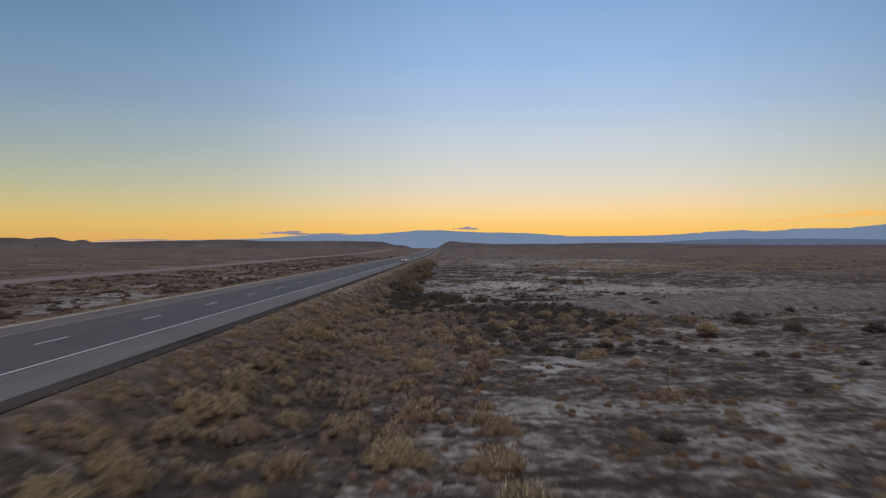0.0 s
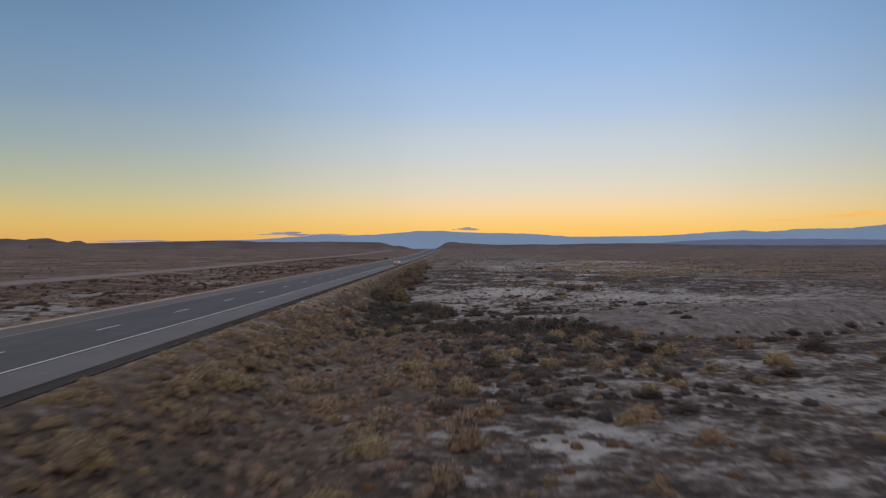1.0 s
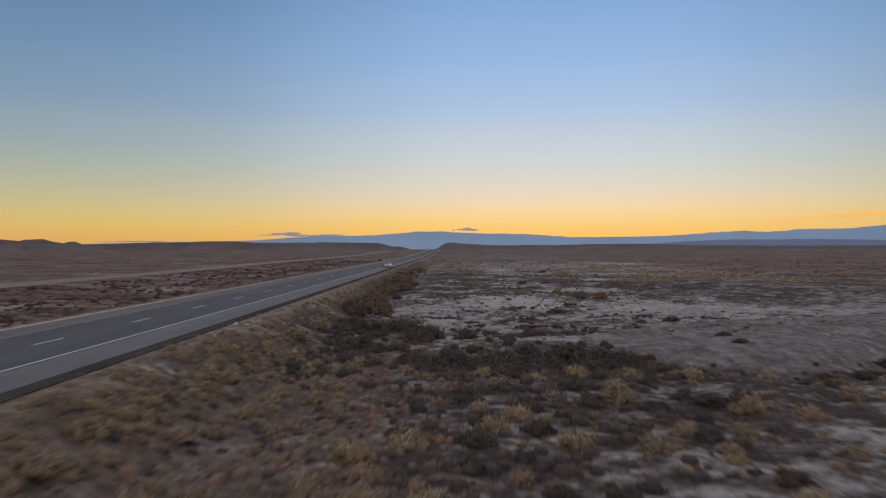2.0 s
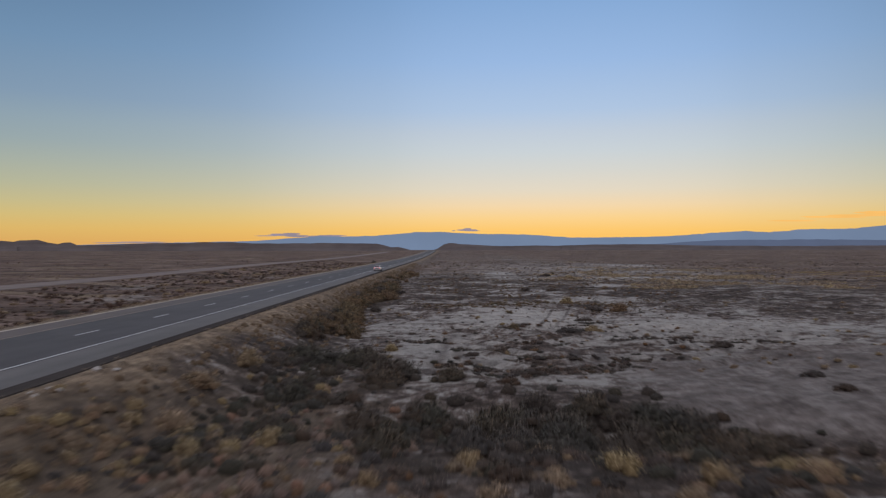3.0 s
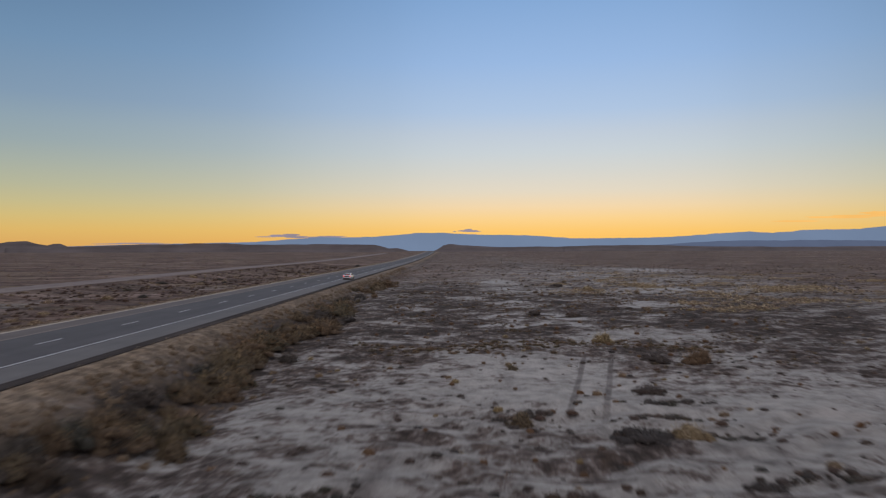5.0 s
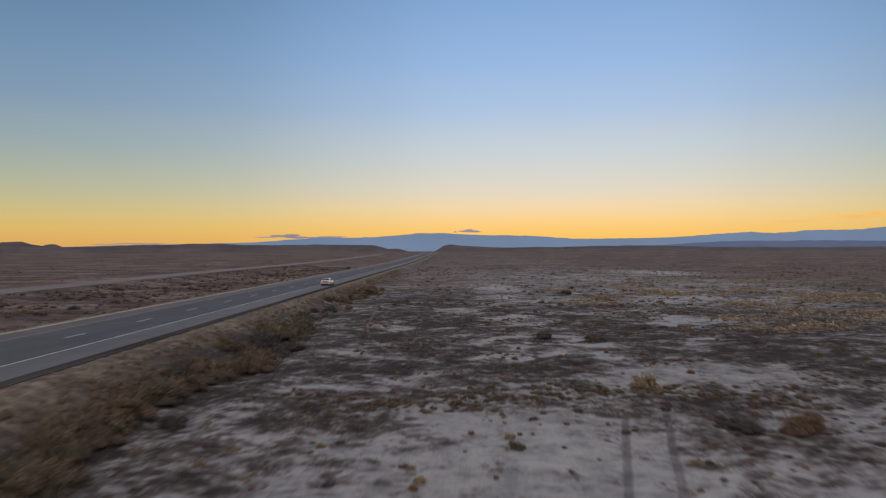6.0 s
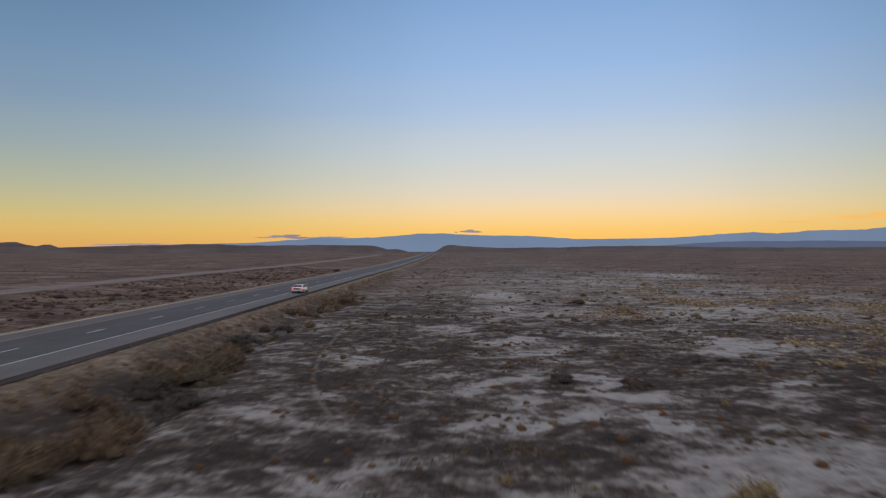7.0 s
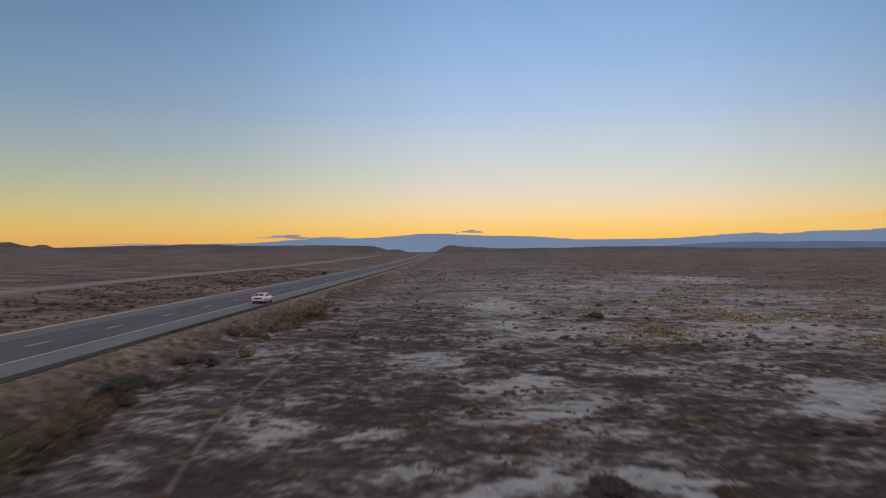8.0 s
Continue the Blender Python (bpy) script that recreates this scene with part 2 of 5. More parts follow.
M_RABBIT = make_plant(
    "rabbitbrush", [(0.285, 0.212, 0.120), (0.260, 0.184, 0.117), (0.195, 0.150, 0.112), (0.305, 0.230, 0.122), (0.232, 0.177, 0.122), (0.280, 0.187, 0.124)],
    [(0.864, 0.686, 0.400), (0.788, 0.605, 0.400), (0.605, 0.497, 0.378), (0.918, 0.745, 0.410), (0.713, 0.578, 0.410), (0.832, 0.599, 0.405)])
M_SCRUB = make_plant(
    "low_scrub", [(0.092, 0.083, 0.080), (0.132, 0.100, 0.085), (0.080, 0.077, 0.077), (0.140, 0.098, 0.076), (0.090, 0.086, 0.080), (0.118, 0.098, 0.090)],
    [(0.270, 0.240, 0.222), (0.390, 0.290, 0.220), (0.230, 0.218, 0.212), (0.440, 0.290, 0.195), (0.290, 0.270, 0.225), (0.320, 0.260, 0.228)])
M_BANK = make_plant(
    "bank_brush", [(0.245, 0.196, 0.171), (0.291, 0.203, 0.157), (0.199, 0.169, 0.155), (0.331, 0.196, 0.139), (0.262, 0.209, 0.155), (0.211, 0.177, 0.162)],
    [(0.673, 0.536, 0.439), (0.821, 0.570, 0.416), (0.559, 0.473, 0.427), (0.946, 0.564, 0.365), (0.752, 0.598, 0.410), (0.581, 0.490, 0.445)])
M_ORANGE = make_plant(
    "orange_bunch_grass", [(0.200, 0.118, 0.066), (0.175, 0.110, 0.070), (0.225, 0.140, 0.078)], [(0.440, 0.290, 0.185), (0.380, 0.270, 0.195), (0.480, 0.340, 0.215)])
M_DARK = make_plant(
    "greasewood", [(0.076, 0.070, 0.066), (0.096, 0.079, 0.066), (0.070, 0.068, 0.062), (0.082, 0.078, 0.062), (0.105, 0.078, 0.060)],
    [(0.195, 0.174, 0.155), (0.240, 0.186, 0.142), (0.172, 0.165, 0.140), (0.205, 0.188, 0.136), (0.260, 0.182, 0.128)])
M_RUST = make_plant(
    "tamarisk", [(0.160, 0.110, 0.072), (0.140, 0.104, 0.072), (0.118, 0.096, 0.068), (0.105, 0.092, 0.064)],
    [(0.480, 0.294, 0.155), (0.390, 0.258, 0.145), (0.460, 0.325, 0.176), (0.310, 0.242, 0.135)])
M_RED = make_plant(
    "reddish_scrub", [(0.110, 0.074, 0.060), (0.090, 0.068, 0.058), (0.125, 0.078, 0.058)], [(0.260, 0.172, 0.128), (0.215, 0.160, 0.130), (0.310, 0.195, 0.135)])
M_STRAW = make_plant(
    "straw_grass", [(0.235, 0.165, 0.108), (0.192, 0.143, 0.098), (0.250, 0.187, 0.126)],
    [(0.640, 0.490, 0.325), (0.545, 0.413, 0.280), (0.710, 0.560, 0.385)])
M_HEATH = make_plant(
    "dark_low_plants", [(0.078, 0.067, 0.062), (0.092, 0.070, 0.056), (0.070, 0.064, 0.062), (0.112, 0.076, 0.054)],
    [(0.188, 0.160, 0.140), (0.215, 0.162, 0.124), (0.165, 0.154, 0.140), (0.290, 0.188, 0.122)])
M_PALE = make_plant("bleached_twigs", [(0.22, 0.20, 0.19), (0.25, 0.22, 0.20)], [(0.50, 0.47, 0.44), (0.56, 0.51, 0.46)])
M_FRINGE = make_plant("pale_fringe_grass", [(0.34, 0.28, 0.21), (0.30, 0.25, 0.19)], [(0.66, 0.57, 0.45), (0.58, 0.50, 0.39)])
M_TWIG = make_plain("grey_twigs", (0.075, 0.06, 0.05), 0.9, spread=0.3, scale=20)
# shale colour lifted and greyed for the haze of distance
M_MESA = make_rock("hazed_mesa_shale", (0.112, 0.093, 0.090, 1), (0.190, 0.160, 0.155, 1))
M_STONE = make_rock("pale_stone", (0.42, 0.39, 0.37, 1), (0.62, 0.58, 0.55, 1), 4.0)
M_CAR = make_plain("white_car_paint", (0.74, 0.73, 0.74), 0.28, coat=0.6, spread=0.03)
M_GLASS = make_plain("tinted_car_glass", (0.012, 0.013, 0.016), 0.06, spread=0.1)
M_TYRE = make_plain("tyre_rubber", (0.02, 0.02, 0.021), 0.85)
M_RIM = make_plain("alloy_rim", (0.45, 0.45, 0.46), 0.35, metal=0.8)
M_TRIM = make_plain("black_plastic_trim", (0.025, 0.025, 0.027), 0.6)
M_PLATE = make_plain("blank_plate", (0.55, 0.55, 0.56), 0.5)
M_TAIL = make_glow("lit_tail_lamp", (1.0, 0.10, 0.09), 1.3, 0.05, 8.0)
# range and foothills glow in a blue that holds the haze of distance
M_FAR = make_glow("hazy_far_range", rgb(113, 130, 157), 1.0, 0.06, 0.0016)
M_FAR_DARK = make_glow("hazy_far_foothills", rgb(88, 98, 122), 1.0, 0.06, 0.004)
# clouds glow by themselves, with the orange of the low sun put into the colour
M_LIT_CLOUD = make_glow("sunlit_cloud", rgb(250, 192, 108), 1.0, 0.04, 0.004)
M_CLOUD = make_glow("dusk_cloud", rgb(150, 140, 152), 1.0, 0.12, 0.004)

# ---------------------------------------------------------------- terrain
WASH_X0, WASH_X1 = 19.0, 170.0


def wash_line(x):
    return 49.8 - 4.0 * smooth(22, 40, x) + 12.0 * smooth(48, 80, x) + 0.9 * np.sin(x / 4.5) + 0.6 * np.sin(x / 2.1 + 1.0)


def ripple(x, y):
    """Low undulation of the flats, in metres."""
    return (0.10 * np.sin(x * 0.31 + 1.3 * np.sin(y * 0.11)) * np.sin(y * 0.27 + 0.8 * np.sin(x * 0.17))
            + 0.05 * np.sin(x * 0.9 + y * 0.5 + np.sin(y * 0.7)) + 0.05 * np.sin(y * 1.1 - x * 0.6 + np.sin(x * 0.8))
            + 0.045 * np.sin(x * 2.3 + 1.9 * np.sin(y * 1.1)) * np.sin(y * 2.7 + 1.7 * np.sin(x * 1.3)))


def far_rise(y):
    return 4.3 * smooth(380, 1150, y)


def terrain(x, y):
    x, y = np.asarray(x, float), np.asarray(y, float)
    r = np.hypot(x - 20, y)
    # right of the road
    plain = -2.35 + 1.25 * smooth(92, 128, y) + 0.5 * smooth(300, 900, y)
    foot = 14.0 + 1.0 * np.sin(y / 9.0) - 1.5 * smooth(95, 150, y)
    bank = smooth(7.4, foot, x)
    right = -0.13 + (plain + 0.13) * bank - 0.14 * (1 - smooth(6.97, 7.35, x))
    # ditch at the foot of the bank
    right = right - 0.35 * np.exp(-((x - foot - 1.5) / 2.0) ** 2) * smooth(-40, 20, y) * (1 - smooth(140, 190, y))
    # wash crossing the flats with a steeper far bank
    d = y - wash_line(x)
    cut = np.where(d < 0, np.exp(-(d / 4.5) ** 2), np.exp(-(d / 3.2) ** 2))
    right = right - 1.25 * cut * smooth(WASH_X0 - 4, WASH_X0 + 5, x) * (1 - smooth(WASH_X1 - 40, WASH_X1, x))
    # smooth hump behind the wash, growing to the right
    right = right + 0.75 * np.exp(-((y - wash_line(x) - 14) / 9.0) ** 2) * smooth(34, 60, x) * (1 - smooth(120, 170, x))
    # low eroded terraces behind the wash
    step = ((y + 2.0 * np.sin(x * 0.23) + 1.1 * np.sin(x * 0.61 + 1.0)) / 3.7) % 1.0
    ledge = np.where(step < 0.22, step / 0.22, 1 - (step - 0.22) / 0.78)
    right = right + 0.34 * (ledge - 0.5) * smooth(20, 26, x) * (1 - smooth(56, 66, x)) * smooth(57, 62, y) * (1 - smooth(88, 94, y))
    # median and far side
    median = -1.5 + 1.17 * smooth(-36, -46, x) - 0.7 * smooth(-64, -90, x) + 0.3 * np.sin(y / 23.0) * np.exp(-((x + 25) / 12) ** 2)
    median = median - 0.6 * smooth(-36, -46, x) * (1 - smooth(140, 330, y))
    left = -0.16 + (median + 0.16) * smooth(-8.0, -14.0, x)
    z = np.where(x > 0, right, left)
    # undulation away from the roads
    off = smooth(8.5, 14, np.abs(x)) * np.where((x < -44) & (x > -64), 0.12, 1.0)
    z = z + ripple(x, y) * off * (1 + 1.5 * smooth(150, 600, r))
    # the plain climbs towards the far end of the road
    z = z + far_rise(y)
    z = z + 1.1 * smooth(250, 900, r) * np.sin(x / 61.0 + np.sin(y / 97.0)) * np.sin(y / 83.0) * smooth(20, 80, np.abs(x - 0)) * (x > 0)
    return z


def stretch(lo, hi, step, far_lo, far_hi, grow=1.09):
    """Coordinates that are close from lo to hi and ever wider beyond."""
    mid = list(np.arange(lo, hi + 1e-6, step))
    s, v, up = step, hi, []
    while v < far_hi:
        s *= grow
        v += s
        up.append(v)
    s, v, dn = step, lo, []
    while v > far_lo:
        s *= grow
        v -= s
        dn.append(v)
    return np.array(dn[::-1] + mid + up)


def sheet(name, xs, ys, zfun, mat):
    X, Y = np.meshgrid(xs, ys)
    Z = zfun(X, Y)
    nx, ny = len(xs), len(ys)
    co = np.stack([X, Y, Z], -1).reshape(-1, 3)
    i = (np.arange(ny - 1)[:, None] * nx + np.arange(nx - 1)[None, :]).ravel()
    quads = np.stack([i, i + 1, i + nx + 1, i + nx], -1)
    me = bpy.data.meshes.new(name)
    me.vertices.add(len(co)), me.vertices.foreach_set("co", co.ravel())
    me.loops.add(quads.size), me.loops.foreach_set("vertex_index", quads.ravel())
    me.polygons.add(len(quads))
    me.polygons.foreach_set("loop_start", np.arange(0, quads.size, 4))
    me.polygons.foreach_set("use_smooth", np.ones(len(quads), bool))
    me.update(calc_edges=True)
    me.materials.append(mat)
    return new(name, me), X.ravel(), Y.ravel()


def attribute(me, name, values):
    a = me.attributes.new(name, "FLOAT", "POINT")
    a.data.foreach_set("value", np.asarray(values, np.float32))


# salt pans: centre x, y, half-lengths, strength
PANS_NEAR = [(27.0, 8.3, 3.4, 2.0, 1.9), (26.0, -5.6, 1.8, 2.3, 1.1), (23.0, -7.8, 1.6, 2.4, 0.8), (43.7, 22.0, 4.6, 7.1, 0.4), (41.7, 8.8, 3.5, 6.2, 0.4), (46.3, 36.0, 4.5, 2.6, 0.7), (39.4, 23.5, 5.2, 6.0, 0.3),
             (35, 62, 6, 4, 0.3), (46, 58, 8, 7, 0.1), (60, 66, 12, 8, 0.1), (60, 28, 10, 5, 0.45)]
PANS_MID = [(32.8, 99.8, 5.2, 7.7, 1.2), (53.1, 86.9, 11.2, 9.1, 1.0), (22.6, 67.5, 2.0, 7.3, 1.0), (28.5, 62.9, 5.2, 7.3, 0.7), (20.3, 79.6, 4.5, 4.7, 0.8), (23.5, 70.4, 2.8, 3.6, 0.9),
            (42.2, 81.6, 3.7, 6.5, 0.9), (51.0, 90.4, 6.2, 4.2, 0.7), (18.2, 89.1, 3.3, 2.1, 0.8), (38.0, 94.0, 5.0, 7.0, 1.0), (30.0, 92.0, 6.0, 6.0, 0.8)]
PANS_FAR = [(20.9, 111.3, 1.8, 1.8, 1.6), (25.9, 114.7, 2.1, 1.1, 1.2), (30.9, 105.2, 2.0, 1.8, 1.4), (40.6, 114.5, 2.4, 5.2, 1.0), (47.5, 114.9, 4.4, 4.8, 1.0), (32.7, 130.2, 1.2, 1.9, 1.9), (35.1, 132.5, 1.7, 2.0, 1.7),
            (39.2, 130.6, 1.3, 3.0, 1.9), (41.0, 126.8, 2.2, 1.3, 1.8), (38.0, 126.9, 1.8, 1.0, 1.5), (34.0, 125.8, 1.4, 1.0, 1.6), (33.0, 121.3, 1.4, 1.4, 1.4), (36.0, 122.0, 1.8, 2.0, 1.5), (41.0, 121.6, 2.0, 1.4, 1.4), (50.9, 129.5, 1.4, 2.4, 1.5),
            (23.0, 140.6, 1.6, 1.9, 1.2), (27.7, 137.2, 1.2, 0.9, 1.4), (19.8, 139.2, 1.5, 1.5, 1.2), (20.1, 124.3, 1.0, 1.2, 1.7)]
PANS_OUT = [(54.6, 150.0, 1.6, 6.5, 1.7), (52.6, 144.0, 2.2, 2.6, 1.5), (59.3, 147.9, 3.4, 2.6, 1.4), (36.4, 149.1, 2.6, 4.0, 1.7), (37.4, 141.0, 2.4, 2.6, 1.4), (31.3, 158.2, 2.2, 4.0, 1.5), (46.0, 155.0, 4.0, 3.0, 1.0), (37.9, 214.0, 4.5, 12.0, 1.4),
            (38.3, 184.1, 4.0, 7.0, 1.4), (45.0, 178.0, 3.0, 5.0, 1.1), (69.3, 183.3, 6.0, 6.0, 1.4), (60.5, 174.7, 5.0, 4.0, 1.4), (102.0, 318.0, 14, 26, 1.3), (60, 280, 25, 60, 0.4), (95, 235, 30, 30, 0.25)]
PANS_MEDIAN = [(-21, 52, 6, 12, 1.5), (-17, 34, 5, 9, 1.2), (-30, 78, 7, 12, 1.0), (-24, 118, 7, 14, 0.8), (-20, 190, 6, 22, 0.7), (-34, 150, 6, 20, 0.7)]
PANS = PANS_NEAR + PANS_MID + PANS_FAR + PANS_OUT + PANS_MEDIAN


def between(y, a, b, x):
    return np.where((y > a) & (y < b), x, 1e6)


# wheel ruts as x over a stretch of y
TRACKS = [lambda y: between(y, 85, 107, 35.6 + 0.235 * (y - 94.2)), lambda y: between(y, 86, 107, 37.9 + 0.245 * (y - 95.4)),
          lambda y: between(y, 60, 80, 24.0 + 0.08 * (y - 66)), lambda y: between(y, 63.5, 70, 25.5 + 2.6 * np.exp(-(y - 63.5) / 1.6)),
          lambda y: between(y, 64, 71.5, 36.9 - 1.9 * ((71.5 - y) / 7.5) ** 2), lambda y: between(y, 64, 70, 33.6 + 0.24 * (y - 64.8)),
          lambda y: between(y, 52, 82, 58.0 - 0.62 * (y - 52)), lambda y: between(y, 52, 82, 60.2 - 0.62 * (y - 52))]


def build_ground():
    xs = stretch(6.6, 60, 0.39, -4600, 4600, 1.085)
    ys = stretch(-20, 135, 0.42, -900, 4700, 1.055)

    def shape(X, Y):
        Z = terrain(X, Y)
        for tr in TRACKS:
            Z = Z - 0.05 * np.exp(-((X - tr(Y)) / 0.3) ** 2)
        return Z
    ob, X, Y = sheet("ground", xs, ys, shape, M_SOIL)
    salt = np.zeros_like(X)
    WX = X + 1.1 * np.sin(Y * 0.9 + 1.3 * np.sin(X * 0.7)) + 0.7 * np.sin(Y * 2.1 + X)
    WY = Y + 1.0 * np.sin(X * 0.8 + 1.1 * np.sin(Y * 0.6)) + 0.6 * np.sin(X * 1.9 - Y)
    for px, py, ax, ay, k in PANS:
        salt += k * (1.35 if 103 < py < 170 else 1.0) * np.exp(-(((WX - px) / ax) ** 2 + ((WY - py) / ay) ** 2))
    salt = np.minimum(salt, 1.25) - 0.17 * smooth(108, 116, Y) * (1 - smooth(180, 240, Y)) * (X > 0)
    bank = (1 - smooth(9 + 4 * (1 - smooth(40, 58, Y)), 17 + 4 * (1 - smooth(40, 58, Y)), X)) * (X > 0)
    salt -= (0.65 + 0.8 * (1 - smooth(-4, 14, Y))) * bank + 0.6 * (X > 16) * np.exp(-((Y - wash_line(X) + 2.5) / 7) ** 2)
    salt -= 0.25 * smooth(110, 118, Y) * (1 - smooth(175, 215, Y)) * (1 - smooth(24, 46, X)) * (X > 0)
    salt += (0.12 + 0.34 * smooth(58, 66, Y) * (1 - smooth(44, 54, X))) * smooth(14, 24, X) * (1 - smooth(100, 112, Y)) - 0.07 * smooth(102, 110, Y) * (1 - smooth(165, 200, Y)) - 0.12 * np.exp(-((Y - 97) / 8) ** 2) * (X > 14) - 0.25 * smooth(260, 700, np.hypot(X, Y)) - 0.35 * (X < -9) - 0.25 * smooth(80, 130, X)
    salt -= 0.22 * (1 - smooth(36, 48, Y)) * (X > 18) + 0.40 * np.exp(-((X - 30) / 9.0) ** 2 - ((Y - 24) / 16.0) ** 2) + 0.5 * (X > 0) * (1 - smooth(17, 22, X)) * smooth(30, 44, Y) * (1 - smooth(62, 72, Y))
    salt += 0.16 * smooth(150, 190, Y) * smooth(26, 42, X) * (1 - smooth(120, 200, X)) * (1 - smooth(300, 420, Y))
    salt += 0.22 * np.exp(-((X - 72) / 26.0) ** 2) * smooth(60, 75, Y) * (1 - smooth(180, 260, Y))
    salt += 0.45 * np.exp(-((X - 57) / 15.0) ** 2 - ((Y - 97) / 15.0) ** 2)
    salt -= 0.26 * smooth(86, 96, Y) * (1 - smooth(106, 114, Y)) * (X > 18)
    attribute(ob.data, "salt", salt)
    pan = np.zeros_like(X)
    for px, py, ax, ay, k in PANS_NEAR[:2] + PANS_FAR + PANS_OUT[:-2]:
        pan += 0.62 * k * np.exp(-(((WX - px) / ax) ** 2 + ((WY - py) / ay) ** 2))
    attribute(ob.data, "pan", np.minimum(pan, 1.1))
    track = np.zeros_like(X)
    for tr in TRACKS[2:]:
        track = np.maximum(track, np.exp(-((X - tr(Y)) / 0.42) ** 2))
    attribute(ob.data, "track", track)
    attribute(ob.data, "red", np.where(X < -8, 0.85 * smooth(-8, -12, X), 0.0) + np.maximum(0.45 * smooth(400, 900, np.hypot(X, Y)), np.maximum(0.7 * smooth(80, 170, X + 0.12 * Y), 0.55 * smooth(180, 260, Y) * smooth(9, 14, X) * (1 - smooth(48, 72, X)))) * (X > 0))
    near_mats = smooth(16, 20, X) * (1 - smooth(50, 60, Y - wash_line(X) + 46))
    # bank, ditch and wash terms darken the soil between their shrubs
    attribute(ob.data, "mats_and_gaps", np.clip(0.75 * near_mats + 0.8 * smooth(9.5, 11, X) * (1 - smooth(17, 22, X)) * (1 - smooth(50, 62, Y)) + 0.7 * np.exp(-((X - 12.8) / 2.2) ** 2) * smooth(60, 70, Y) * (1 - smooth(135, 150, Y)) + 0.9 * smooth(100, 108, Y) * (1 - smooth(125, 180, Y)) * (1 - smooth(400, 700, Y)) * (X > 12)
                                       + np.exp(-((Y - wash_line(X)) / 5.5) ** 2) * smooth(15, 19, X) * (1 - smooth(100, 140, X)), 0, 1))
    d = Y - wash_line(X)
    attribute(ob.data, "bare", np.clip(0.9 * smooth(33, 40, X) * (1 - smooth(85, 110, X)) * smooth(0.5, 3.0, d) * (1 - smooth(17, 27, d + 4 * np.sin(X * 0.21))), 0, 1))
    wob = 0.5 * np.sin(Y * 0.6) + 0.4 * np.sin(Y * 0.23)
    attribute(ob.data, "verge", np.clip((0.30 + 0.32 * smooth(-2, 14, Y) + 0.28 * smooth(30, 60, Y) - 0.25 * smooth(85, 115, Y)) * (1 - smooth(8.0, 10.3 + 1.7 * smooth(50, 85, Y), X + wob)) * (X > 0) + 0.8 * (1 - smooth(7.6, 9.5, -X)) * (X < 0) + (0.07 + 0.22 * smooth(-6, 8, Y)) * smooth(9, 10.5, X) * (1 - smooth(18, 24, X + wob)) * (1 - smooth(46, 62, Y)), 0, 0.9))
    tagged(ob, "grey-brown desert soil with pale salt crust", "ground", kind="structure")


build_ground()

# ---------------------------------------------------------------- roads
ROAD_Y0, ROAD_Y1 = -400.0, 1500.0


def road_bend(y):
    """Sideways drift of the far road."""
    return -0.000035 * max(0.0, y - 760.0) ** 2


def strip(name, x0, x1, z0, z1, mat, parent=None, y0=ROAD_Y0, y1=ROAD_Y1, step=10.0, thick=0.10, bend=road_bend, lift=None):
    """A long slab along the road from x0 to x1, with height z0 and z1 at its sides."""
    n = max(1, int((y1 - y0) / step))
    bm = bmesh.new()
    rows = []
    for i in range(n + 1):
        y = y0 + (y1 - y0) * i / n
        d = float(bend(y))
        u = float(far_rise(y)) + (float(lift(y)) if lift else 0.0)
        rows.append([bm.verts.new(v) for v in ((x0 + d, y, z0 + u), (x1 + d, y, z1 + u), (x1 + d, y, z1 + u - thick), (x0 + d, y, z0 + u - thick))])
    for a, b in zip(rows, rows[1:]):
        for k in range(4):
            bm.faces.new((a[k], a[(k + 1) % 4], b[(k + 1) % 4], b[k]))
    bm.faces.new(rows[0]), bm.faces.new(rows[-1][::-1])
    bmesh.ops.recalc_face_normals(bm, faces=bm.faces)
    me = bpy.data.meshes.new(name)
    bm.to_mesh(me), bm.free()
    me.materials.append(mat)
    ob = new(name, me)
    ob.parent = parent
    return ob


def build_road():
    road = tagged(strip("road", -3.66 - 0.15, 3.66 + 0.22, 0, 0, M_LANE), "dark grey asphalt two-lane carriageway", "road", kind="structure")
    strip("shoulder", 3.882, 6.45, -0.004, -0.05, M_SHOULDER, road)["label"] = "wide grey asphalt shoulder"
    strip("shoulder", -6.45, -3.812, -0.05, -0.004, M_MEDIAN_SHOULDER, road)["label"] = "reddish grey narrow shoulder"
    strip("shoulder_edge", 6.452, 7.25, -0.055, -0.112, M_EDGE, road, step=1.5)["label"] = "dark crumbled asphalt edge"
    strip("edge_line", 3.61, 3.71, 0.006, 0.006, M_WHITE, road, thick=0.005)["label"] = "white painted edge line"
    strip("edge_line", -3.72, -3.60, 0.006, 0.006, M_YELLOW, road, thick=0.005)["label"] = "faded yellow painted edge line"
    strip("sandy_edge", -7.15, -6.452, -0.10, -0.055, M_SAND, road, step=2.0)["label"] = "pale sandy edge beside the median shoulder"
    dash = strip("lane_dash", -0.05, 0.05, 0.006, 0.006, M_WHITE, road, y0=0, y1=3.048, step=3.048, thick=0.005)
    dash["label"] = "white painted lane dash"
    for k in range(-4, 70):
        if k:
            o = dash.copy()
            scene.collection.objects.link(o)
            o.location.y = 12.192 * k
    # the opposite carriageway beyond the median
    other = strip("road", -57.5, -48.5, -0.28, -0.28, M_FAR_ROAD, y1=900, thick=0.3, lift=lambda y: -0.6 * (1 - float(smooth(140, 330, y))))
    tagged(other, "pale grey far carriageway beyond the median", "road", kind="structure")


build_road()


